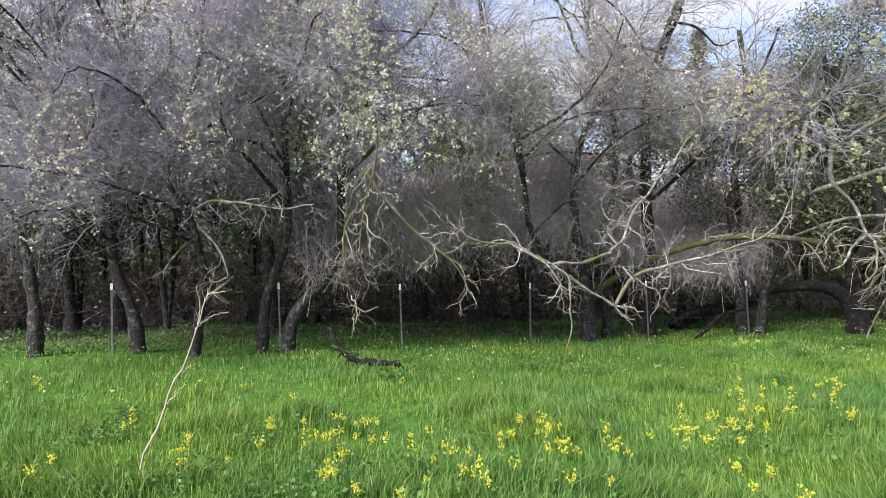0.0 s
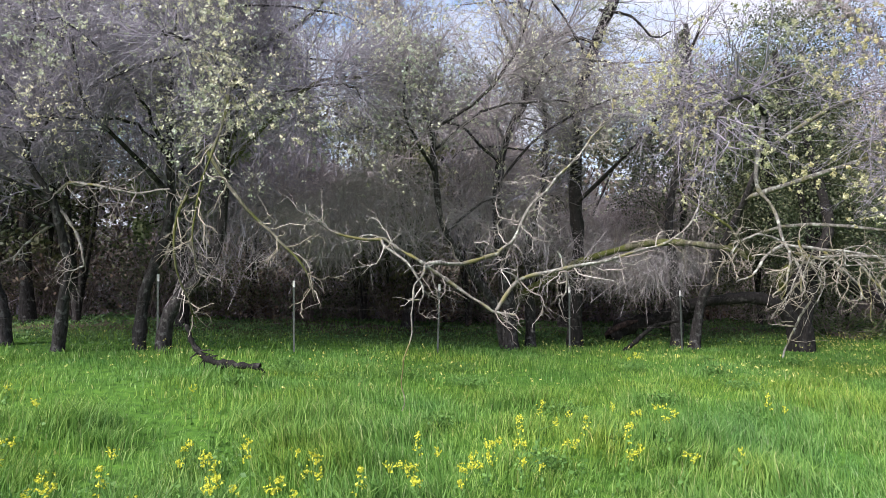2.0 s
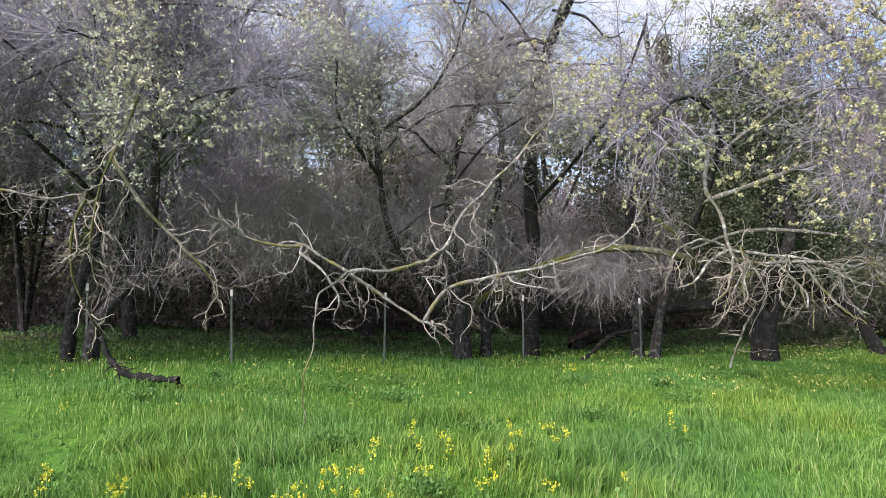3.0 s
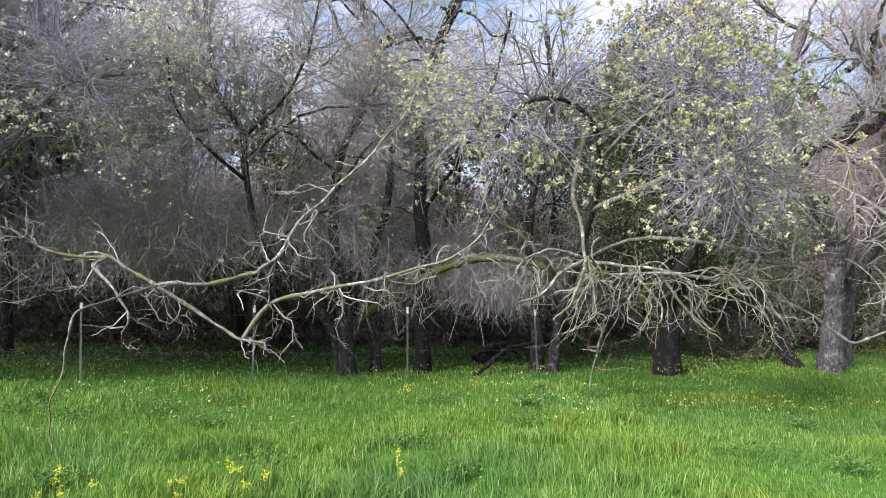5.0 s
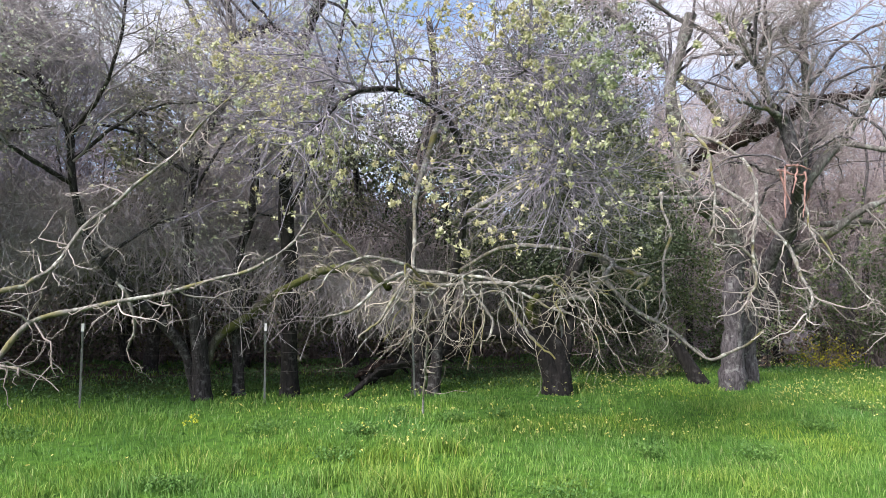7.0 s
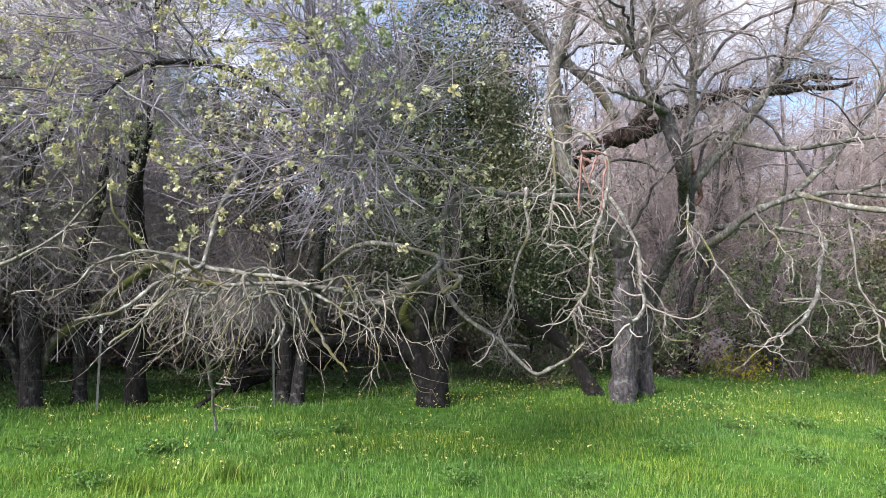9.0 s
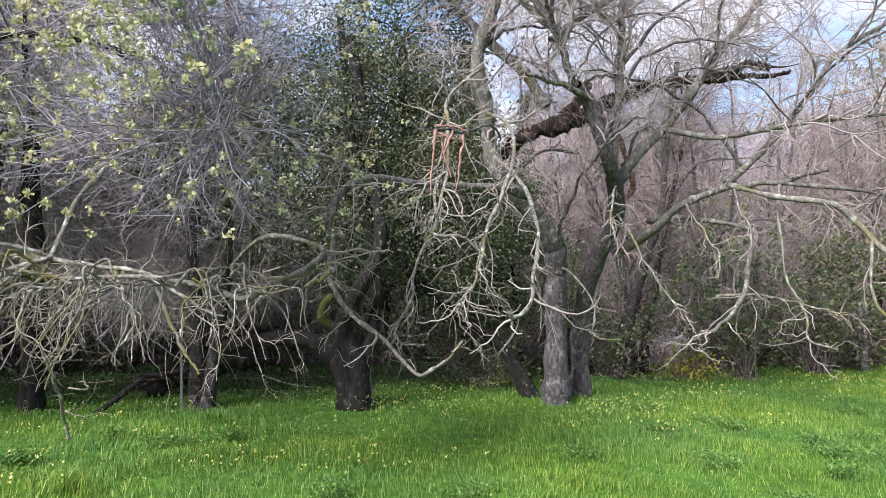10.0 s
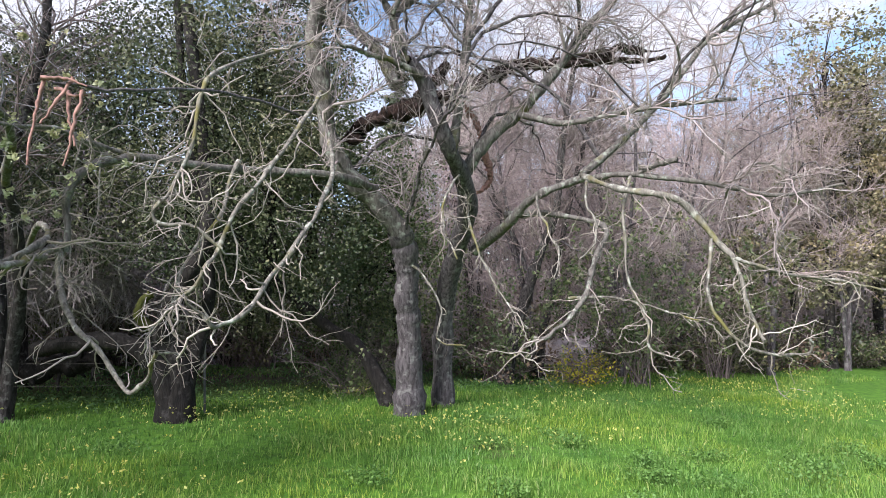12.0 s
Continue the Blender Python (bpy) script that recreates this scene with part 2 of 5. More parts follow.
def joined(sets):
    """Several (corners, faces) as one."""
    off, vs, fs = 0, [], []
    for v, f in sets:
        vs.append(v)
        fs.append(f + off)
        off += len(v)
    return np.concatenate(vs), np.concatenate(fs)


def curve(points, n):
    """A smooth line of n points through a few (Catmull-Rom)."""
    p = np.array(points, float)
    p = np.vstack([2 * p[0] - p[1], p, 2 * p[-1] - p[-2]])
    s = np.linspace(0, len(points) - 1 - 1e-6, n)
    k = s.astype(int)
    f = (s - k)[:, None]
    a, b, c, d = p[k], p[k + 1], p[k + 2], p[k + 3]
    return 0.5 * (2 * b + (c - a) * f + (2 * a - 5 * b + 4 * c - d) * f**2 + (3 * b - a - 3 * c + d) * f**3)


def ground_z(x, y):
    """Height of the ground: a gentle slope, a dip behind the fence, a rise far behind."""
    x, y = np.asarray(x, float), np.asarray(y, float)
    z = np.interp(x, [-40, -12, -6, -2, 3, 10, 15, 25, 60], [0.4, 0.26, 0.18, 0.02, -0.16, -0.26, -0.22, -0.3, -0.4])
    d = (y - 13.12 - 0.27 * x) * 0.965
    z = z + np.interp(d, [4, 8, 12, 16, 22, 32, 60, 120, 400], [0, -0.12, -0.6, -0.75, -0.4, 0.8, 4.5, 9, 12])
    return z + 0.03 * np.sin(0.9 * x + 0.4 * y) * np.sin(0.7 * y - 0.3 * x) + 0.015 * np.sin(2.3 * x) * np.sin(2.9 * y)


# ---- ground ----
def build_ground():
    u = np.linspace(-1, 1, 131)
    gx = 5 + 45 * u + 1500 * np.abs(u) ** 9 * np.sign(u)
    gy = 12 + 45 * u + 1500 * np.abs(u) ** 9 * np.sign(u)
    X, Y = np.meshgrid(gx, gy, indexing="ij")
    V = np.stack([X, Y, ground_z(X, Y)], -1).reshape(-1, 3)
    i, j = np.meshgrid(np.arange(130), np.arange(130), indexing="ij")
    a = i * 131 + j
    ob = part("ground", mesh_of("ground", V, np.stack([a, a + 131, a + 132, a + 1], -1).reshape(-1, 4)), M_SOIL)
    tagged(ob, "gently sloping green meadow with a dip behind the fence", "ground", kind="structure")


build_ground()


def blades(x, y, h, w, lean):
    """Bent grass blades, five corners each."""
    n = len(x)
    a, b = RNG.uniform(0, 2 * np.pi, n), RNG.normal(0, 1.3, n) + 6.0 * patchy(x, y, 1.7, 2.2) - 1.5
    side = np.stack([np.cos(a), np.sin(a), 0 * a], -1) * (w / 2)[:, None]
    tilt = np.stack([np.cos(b), np.sin(b), 0 * b], -1) * (h * lean)[:, None]
    foot = np.stack([x, y, ground_z(x, y) - 0.01], -1)
    up = np.stack([0 * h, 0 * h, h], -1)
    mid, tip = foot + 0.55 * up + 0.3 * tilt, foot + up * (1 - 0.25 * lean[:, None]) + tilt
    V = np.stack([foot - side, foot + side, mid + 0.8 * side, mid - 0.8 * side, tip], 1).reshape(-1, 3)
    k = np.arange(n)[:, None] * 5
    return V, k + [[0, 1, 2, 3]], k + [[3, 2, 4]]


def patchy(x, y, s, ph=0.0):
    """A smooth uneven field between 0 and 1."""
    v = np.sin(x * s + 1.3 * np.sin(y * s * 0.7 + ph)) + np.sin(y * s * 1.3 + ph + 1.7 * np.sin(x * s * 0.6 + 2 * ph)) + np.sin((x + y) * s * 0.57 + 3 * ph)
    return np.clip(0.5 + v / 5, 0, 1)


def build_grass():
    rows = [(3.3, 6.0, 82000, 0.0078), (6.0, 9.0, 72000, 0.0088), (9.0, 13.0, 62000, 0.011), (13.0, 22.0, 46000, 0.017), (-5.0, 3.3, 26000, 0.018), (-12.0, -5.0, 9000, 0.03)]
    sets = []
    for near, far, count, wide in rows:
        x = RNG.uniform(-9 - 0.6 * max(0, far - 5), 20 + 0.8 * max(0, far - 5), count)
        y = 0.41 * x + RNG.uniform(near, far, count)
        thick = patchy(x, y, 1.1, 0.4) * 0.6 + patchy(x, y, 3.7, 1.1) * 0.5
        under = np.clip((y - 12.6 - 0.27 * x) / 3.0, 0, 1)
        keep = RNG.uniform(0, 1, count) < 0.35 + thick - 0.35 * under * np.interp(x, [13, 18], [1, 0.2])
        x, y, thick, under = x[keep], y[keep], thick[keep], under[keep]
        # the sward stands in uneven tussocks, each leaning its own way
        tuss = patchy(x, y, 7.3, 0.8) * patchy(x, y, 3.1, 1.9)
        h = (0.05 + 0.07 * thick * RNG.uniform(0.5, 1.3, len(x)) + 0.13 * tuss + 0.2 * np.clip(patchy(x, y, 2.0, 3.1) - 0.6, 0, 1)) * (1 - 0.3 * under) * np.interp(x, [2, 8], [1, 0.8])
        sets.append(blades(x, y, h, wide * RNG.uniform(0.6, 1.4, len(x)), RNG.uniform(0.05, 0.8, len(x))))
    # taller tufts in the foreground
    centres = 480
    cx = -6 + 14 * RNG.uniform(0, 1, centres) ** 1.2
    cy = 0.41 * cx + 3.2 + 4.6 * RNG.uniform(0, 1, centres) ** 1.6
    size = RNG.uniform(0.5, 1.3, centres) * (0.55 + 0.9 * patchy(cx, cy, 1.9, 2.6))
    who = RNG.choice(centres, 46000, p=size**2 / (size**2).sum())
    x, y = cx[who] + RNG.normal(0, 0.11, len(who)) * size[who], cy[who] + RNG.normal(0, 0.08, len(who)) * size[who]
    tall = RNG.uniform(0.06, 0.15, len(x)) + 0.17 * size[who] * RNG.uniform(0.3, 1, len(x))
    sets.append(blades(x, y, tall, 0.0095 * RNG.uniform(0.5, 1.4, len(x)), RNG.uniform(0.1, 0.75, len(x))))
    off, vs, qs, ts = 0, [], [], []
    for v, q, t in sets:
        vs.append(v), qs.append(q + off), ts.append(t + off)
        off += len(v)
    me = mesh_of("grass", np.concatenate(vs), np.concatenate(qs), np.concatenate(ts))
    tagged(part("grass", me, M_GRASS), "lush bright green spring grass covering the meadow", "grass", kind="stuff")


build_grass()


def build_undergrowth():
    """Low herbs covering the woodland floor under the trees and behind the fence; their dark leaves also stand in for
    tree shade.
    """
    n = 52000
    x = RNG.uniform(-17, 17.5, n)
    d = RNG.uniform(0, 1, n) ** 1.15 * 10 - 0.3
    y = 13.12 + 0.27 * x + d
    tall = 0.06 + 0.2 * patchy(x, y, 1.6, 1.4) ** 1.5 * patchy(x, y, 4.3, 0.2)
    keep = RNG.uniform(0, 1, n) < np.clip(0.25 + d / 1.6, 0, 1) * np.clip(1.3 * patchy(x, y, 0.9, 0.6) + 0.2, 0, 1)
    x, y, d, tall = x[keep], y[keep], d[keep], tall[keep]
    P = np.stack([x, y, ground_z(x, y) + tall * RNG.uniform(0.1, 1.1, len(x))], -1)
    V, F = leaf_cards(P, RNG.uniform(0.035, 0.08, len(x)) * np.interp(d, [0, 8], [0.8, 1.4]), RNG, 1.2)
    tagged(part("undergrowth", mesh_of("undergrowth", V, None, F), M_HERB), "low green herbs under the trees behind the fence, shade put into their leaf colour", "undergrowth", kind="stuff")


# ---- trees ----
def thing(name, label, category, at=(0, 0, 0), group=""):
    ob = new(name)
    ob.location = at
    ob.empty_display_size = 0.3
    return tagged(ob, label, category, group)


def grow(P0, D, L, n, wiggle, droop, rng, floor=0.0):
    """Wandering lines from P0 along D, of lengths L: (lines, n + 1, 3)."""
    P, d = [P0], unit(D)
    turn = rng.normal(0, wiggle * 0.5, d.shape)
    for _ in range(n):
        d = unit(d + rng.normal(0, wiggle, d.shape) + turn * 0.5 - np.array([0, 0, droop]))
        P.append(P[-1] + d * (L / n)[:, None])
    P = np.stack(P, 1)
    if floor:
        low = floor + rng.uniform(-0.15, 0.35, (len(P), 1))
        P[..., 2] = np.where(P[..., 2] < low, low - (low - P[..., 2]) * 0.2, P[..., 2])
    return P


def shoots(P, R, count, rng, start=0.15, spread=(0.5, 1.2), rise=0.0, stout=0.0):
    """Starting points, directions and radii of side shoots on the lines P, more on the longer ones."""
    m, n, _ = P.shape
    length = np.linalg.norm(np.diff(P, axis=1), axis=2).sum(1) * R.mean(1) ** stout
    who = rng.choice(m, count, p=length / length.sum())
    s = (start + (1 - start) * rng.uniform(0, 1, count) ** 0.8) * (n - 1.001)
    k = s.astype(int)
    f = (s - k)[:, None]
    at = P[who, k] * (1 - f) + P[who, k + 1] * f
    along = unit(P[who, k + 1] - P[who, k])
    r = R[who, k] * (1 - f[:, 0]) + R[who, k + 1] * f[:, 0]
    side = unit(np.cross(along, rng.normal(0, 1, along.shape)))
    a = rng.uniform(*spread, count)[:, None]
    return at, unit(along * np.cos(a) + side * np.sin(a) + [0, 0, rise]), r


def taper(r, n, end=0.35):
    return r[:, None] * np.linspace(1, end, n)[None]


def leaf_cards(at, size, rng, flat=0.5):
    """Small pointed leaves, two triangles each, folded along the middle."""
    n = len(at)
    a = unit(rng.normal(0, 1, (n, 3)))
    b = unit(np.cross(a, rng.normal(0, 1, (n, 3)) + [0, 0, flat]))
    c = np.cross(a, b)
    s = size[:, None]
    V = np.stack([at - a * s * 0.5, at + b * s * 0.32 + c * s * 0.08, at + a * s * 0.5, at - b * s * 0.32 + c * s * 0.08], 1).reshape(-1, 3)
    k = np.arange(n)[:, None] * 4
    return V, np.concatenate([k + [[0, 1, 2]], k + [[0, 2, 3]]], 1).reshape(-1, 3)


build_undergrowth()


BOUGHS = {}


def limb(key, name, r0, r1, points, base=False, bare=False):
    """Notes a trunk or limb of a tree: its radii and the line it follows; a bare one bears only a few crooked side branches."""
    pts = [list(p) for p in points]
    if base:
        pts[0][2] = min(pts[0][2], float(ground_z(pts[0][0], pts[0][1])) - 0.12)
    BOUGHS.setdefault(key, []).append((name, r0, r1, pts, base, bare))


def build_tree(key, label, mat, twig, seed, n1, n2, n3, lengths=(1.2, 0.75, 0.3), droop=0.03, buds=0, budmat=None, budsize=0.04,
               reach=0.0, wiggle=0.2, thick=(0.013, 0.0068, 0.0042), category="tree", start=0.25, rise=0.25, tuft=4, limbmat=None, floor=0.75, extra=0, segs=6, dense=4.5, around=False, low=0.27, sturdy=1.2, ceil=0.0, clean=9.0):
    """A leafless or budding tree: trunk and limbs along their lines, then three generations of ever finer side shoots."""
    rng = np.random.default_rng(seed)
    first = BOUGHS[key][0][3][0]
    top = thing("tree", label, category, (first[0], first[1], first[2] + 0.1))
    shift = -np.array(top.location)
    lines, radii, bare_lines, bare_radii = [], [], [], []
    for name, r0, r1, pts, base, bare in BOUGHS[key]:
        n = 36
        P = curve(pts, n)
        bend = rng.normal(0, 1, (n, 3))
        for _ in range(2):
            bend = (np.roll(bend, 1, 0) + bend + np.roll(bend, -1, 0)) / 3
        P = P + bend * ((0.045 if key in ("t_l", "t_h") else 0.022) if bare else min(0.03, 0.5 * r0)) * np.linspace(0.3, 1, n)[:, None]
        R = (r1 + (r0 - r1) * np.linspace(1, 0, n) ** (1.35 if r0 > 0.08 else 1.0)) * (1 + (0.15 if bare else 0.10) * rng.normal(0, 1, n))
        if base:
            R[:5] *= np.array([1.3, 1.17, 1.08, 1.04, 1.01])
        if name == "hanging_stick":
            pass
        elif bare:
            bare_lines.append(P)
            bare_radii.append(R)
        elif not (base and P[:, 2].max() < 2.6):
            if base:
                # side shoots come from the upper part of a trunk only
                s = np.linspace(low * (n - 1), n - 1, n)
                P2 = np.stack([np.interp(s, np.arange(n), P[:, c]) for c in range(3)], 1)
                lines.append(P2)
                radii.append(np.interp(s, np.arange(n), R))
            else:
                lines.append(P)
                radii.append(R)
        sides = 10 if r0 > 0.08 else 7
        V, Q = tubes(P[None], R[None], sides)
        coat = limbmat if limbmat is M_MOSS else M_LICHEN if r0 > 0.05 else M_PALE
        part(name, mesh_of(name, V + shift, Q), mat if base else coat if bare else limbmat or mat, top)
    if bare_lines:
        Pb, Rb = np.stack(bare_lines), np.stack(bare_radii)
        n = int(np.linalg.norm(np.diff(Pb, axis=1), axis=2).sum() * dense)
        at, d, r = shoots(Pb, Rb, n, rng, 0.05, (0.4, 1.1), -0.1)
        B1 = grow(at, d, sturdy * np.clip(r / 0.02, 0.6, 1.3) * rng.uniform(0.2, 0.75, n), 7, 0.4, 0.05, rng, 0.5)
        S1 = taper(np.minimum(r * 0.7, sturdy * rng.uniform(0.005, 0.011, n)), 8, 0.45)
        at, d, r = shoots(B1, S1, 3 * n, rng, 0.15, (0.4, 1.0))
        B2 = grow(at, d, sturdy * rng.uniform(0.08, 0.35, 3 * n), 3, 0.34, 0.04, rng, 0.45)
        V, Q = joined([tubes(B1 + shift, S1, 5), tubes(B2 + shift, taper(np.minimum(r * 0.75, sturdy * rng.uniform(0.0025, 0.005, 3 * n)), 4, 0.6), 3)])
        part("dead_branchwork", mesh_of("dead_branchwork", V, Q), M_MOSSED if key in ("t_j", "t_f", "t_e") else M_BARE, top, kind="stuff")
    spines = [(p, q) for p, q in zip(lines, radii) if p[:, 2].max() > 3.0 and q[0] > 0.045]
    for k in range(extra):
        spine, girth = spines[rng.integers(len(spines))] if around else spines[0]
        # boughs of the upper crown, leaning out towards the light of the meadow
        i = rng.integers(2, 34)
        a, far = rng.normal(-1.57, 3.0 if around else 1.1), rng.uniform(1.2, 2.6) if around else rng.uniform(1.6, 3.4)
        s = spine[i]
        e = s + [far * math.cos(a), far * math.sin(a), rng.uniform(0.2, 1.6)]
        pts = [s, s * 0.6 + e * 0.4 + [0, 0, rng.uniform(0.2, 0.7)], e, e + [0.5 * math.cos(a), 0.5 * math.sin(a), -rng.uniform(0, 0.6)]]
        P = curve(pts, 36) + rng.normal(0, 0.02, (36, 3))
        R = np.linspace(min(0.034, 0.6 * girth[i]), 0.008, 36)
        lines.append(P)
        radii.append(R)
        V, Q = tubes(P[None, ::2], R[None, ::2], 6)
        part("limb", mesh_of("limb", V + shift, Q), mat, top)
    P0, R0 = np.stack(lines), np.stack(radii)
    at, d, r = shoots(P0, R0, n1, rng, start, (0.5, 1.2), rise, 0.5)
    if ceil:
        # an open top: few side shoots above this height
        some = (at[:, 2] < ceil) | (rng.uniform(0, 1, n1) < 0.22)
        at, d, r = at[some], d[some], r[some]
        n1, n2, n3 = len(at), int(n2 * some.mean()), int(n3 * some.mean())
    # thick old wood carries few shoots
    some = (r < clean) | (rng.uniform(0, 1, n1) < 0.15)
    at, d, r, n1 = at[some], d[some], r[some], int(some.sum())
    stout = np.clip(r / 0.03, 0.35, 1.25)
    L = lengths[0] * rng.uniform(0.5, 1.5, n1) * stout
    P1 = grow(at, d + [0, -reach, 0], L, segs, wiggle, droop, rng, floor)
    r1 = np.minimum(r * 0.55, thick[0] * rng.uniform(0.7, 1.5, n1) * (0.5 + L / lengths[0] / 2))
    R1 = taper(r1, segs + 1)
    at, d, r = shoots(P1, R1, n2, rng, 0.1, (0.4, 1.1), 0, 0.3)
    P2 = grow(at, d, lengths[1] * rng.uniform(0.4, 1.6, n2), 2, wiggle, droop, rng, floor)
    R2 = taper(np.minimum(r * 0.7, thick[1] * rng.uniform(0.7, 1.4, n2)), 3, 0.5)
    at, d, r = shoots(P2, R2, n3, rng, 0.1, (0.4, 1.1))
    P3 = grow(at, d, lengths[2] * rng.uniform(0.4, 1.7, n3), 1, wiggle * 1.3, droop, rng, floor)
    R3 = taper(np.minimum(r * 0.8, thick[2] * rng.uniform(0.8, 1.3, n3)), 2, 0.55)
    V, Q = tubes(P1 + shift, R1, 4)
    part("branchwork", mesh_of("branchwork", V, Q), twig, top, kind="stuff")
    V, Q = tubes(P2 + shift, R2, 3)
    V3, F3 = spikes(P3 + shift, R3[:, 0] * 1.15)
    part("twig_crown", mesh_of("twig_crown", np.concatenate([V, V3]), Q, F3 + len(V)), twig, top, kind="stuff")
    if buds:
        buds = int(buds * 2.4) if budmat is None else buds
        ends = np.concatenate([P3[:, -1], P3[:, 1], P2[:, -1]])
        clump = patchy(ends[:, 0] + ends[:, 2], ends[:, 1] * 1.3 - ends[:, 2], 2.1, seed)
        weight = clump**3 * np.clip((ends[:, 2] - 1.3) / 1.2, 0.02, 1)
        pick = rng.choice(len(ends), buds, p=weight / weight.sum())
        at = np.repeat(ends[pick], tuft, 0) + rng.normal(0, budsize * 0.5, (buds * tuft, 3))
        V, F = leaf_cards(at + shift, budsize * rng.uniform(0.6, 1.5, len(at)), rng)
        part("foliage", mesh_of("foliage", V, None, F), budmat or M_BUD, top, kind="stuff")
    return top


limb("t_a", "trunk", 0.13, 0.04, [(-7.73, 11.60, 0.45), (-7.80, 11.70, 1.10), (-7.96, 11.80, 1.85), (-8.15, 11.90, 2.62), (-8.06, 12.00, 3.63), (-7.79, 12.10, 4.87), (-7.62, 12.20, 6.27), (-7.79, 12.30, 7.48)], base=True)
limb("t_a", "limb", 0.05, 0.02, [(-8.15, 11.90, 2.62), (-8.29, 11.40, 3.34), (-8.46, 10.80, 3.87), (-8.63, 10.40, 4.68)])
limb("t_a", "limb", 0.04, 0.015, [(-8.06, 12.00, 3.63), (-6.79, 11.20, 3.89), (-6.02, 10.60, 4.35), (-5.88, 10.20, 5.02)])
limb("t_b", "trunk", 0.13, 0.05, [(-5.98, 12.00, 0.39), (-6.11, 12.06, 0.91), (-6.42, 12.12, 1.64), (-6.61, 12.19, 2.37), (-6.75, 12.25, 3.39), (-6.87, 12.31, 4.43), (-6.80, 12.38, 5.37), (-6.36, 12.44, 6.78), (-6.26, 12.50, 8.22)], base=True)
limb("t_b", "limb", 0.05, 0.02, [(-6.72, 12.20, 3.50), (-5.99, 12.00, 4.01), (-5.78, 11.80, 4.51), (-5.86, 11.60, 4.90), (-4.91, 11.00, 5.33), (-4.62, 10.60, 5.99)])
limb("t_b", "limb", 0.04, 0.015, [(-6.62, 12.20, 2.37), (-6.81, 11.40, 2.97), (-6.75, 10.80, 3.41), (-6.23, 10.30, 4.19)])
limb("t_c", "trunk", 0.1, 0.03, [(-4.76, 11.60, 0.47), (-4.58, 11.47, 1.02), (-4.43, 11.35, 1.59), (-4.51, 11.22, 2.26), (-4.62, 11.10, 2.77), (-4.92, 10.97, 3.48), (-4.54, 10.85, 4.46), (-4.17, 10.72, 5.62), (-4.00, 10.60, 6.98)], base=True)
limb("t_c", "limb", 0.03, 0.01, [(-4.61, 11.30, 2.63), (-4.09, 10.90, 2.24), (-3.78, 10.70, 1.78), (-3.81, 10.70, 1.58), (-4.08, 10.70, 1.52)], bare=True)
limb("t_c", "limb", 0.03, 0.012, [(-4.71, 11.30, 2.79), (-4.01, 10.70, 2.94), (-3.38, 10.30, 2.85), (-2.66, 10.10, 2.71), (-2.08, 10.00, 2.76)], bare=True)
limb("t_c", "limb", 0.025, 0.008, [(-4.56, 11.30, 2.37), (-4.70, 10.90, 2.11), (-4.81, 10.70, 1.86), (-4.85, 10.60, 1.62)], bare=True)
limb("t_d", "trunk", 0.12, 0.04, [(-3.68, 12.30, 0.32), (-3.60, 12.26, 0.94), (-3.41, 12.22, 1.54), (-3.19, 12.19, 2.15), (-3.05, 12.15, 2.93), (-3.08, 12.11, 4.04), (-3.09, 12.07, 5.50), (-2.77, 12.04, 6.95), (-2.63, 12.00, 8.06)], base=True)
limb("t_d", "limb", 0.05, 0.015, [(-3.04, 12.10, 2.92), (-3.46, 11.20, 3.67), (-3.75, 10.60, 4.17), (-3.61, 10.00, 4.97)])
limb("t_e", "trunk", 0.12, 0.05, [(-3.10, 12.00, 0.34), (-3.00, 11.98, 0.72), (-2.60, 11.96, 1.25), (-2.20, 11.94, 1.73), (-2.03, 11.92, 2.43), (-1.98, 11.90, 3.42), (-1.89, 11.88, 4.40), (-1.55, 11.86, 5.38), (-1.36, 11.84, 6.36), (-1.11, 11.82, 7.24), (-0.92, 11.80, 8.34)], base=True)
limb("t_e", "limb", 0.05, 0.025, [(-1.89, 11.90, 4.40), (-1.98, 11.80, 5.48), (-1.99, 11.70, 6.00), (-1.59, 11.60, 6.71), (-1.34, 11.50, 7.53)])
limb("t_e", "limb", 0.04, 0.02, [(-1.50, 11.90, 5.50), (-0.89, 11.93, 5.88), (-0.44, 11.95, 6.21), (-0.09, 11.97, 6.71), (0.26, 12.00, 7.38)])
limb("t_e", "limb", 0.03, 0.008, [(-2.00, 12.00, 3.43), (-1.46, 11.00, 4.19), (-1.17, 10.00, 4.42), (-0.97, 9.20, 3.77), (-0.98, 8.75, 3.06), (-1.12, 8.70, 2.53), (-1.18, 8.70, 1.98), (-1.11, 8.70, 1.54)], bare=True)
limb("t_e", "limb", 0.028, 0.01, [(-1.15, 9.00, 3.14), (-0.72, 8.90, 2.54), (-0.42, 8.90, 2.21), (-0.09, 8.80, 1.92), (0.20, 8.80, 1.60), (0.35, 8.80, 1.25)], bare=True)
limb("t_e", "limb", 0.02, 0.01, [(-1.26, 8.70, 2.52), (-1.41, 8.70, 2.16), (-1.39, 8.70, 1.60), (-1.31, 8.90, 1.17), (-1.39, 9.30, 0.85)], bare=True)
limb("t_e", "limb", 0.05, 0.02, [(-2.00, 12.00, 3.43), (-0.88, 11.40, 4.26), (-0.13, 11.00, 4.65), (0.77, 10.80, 4.67)])
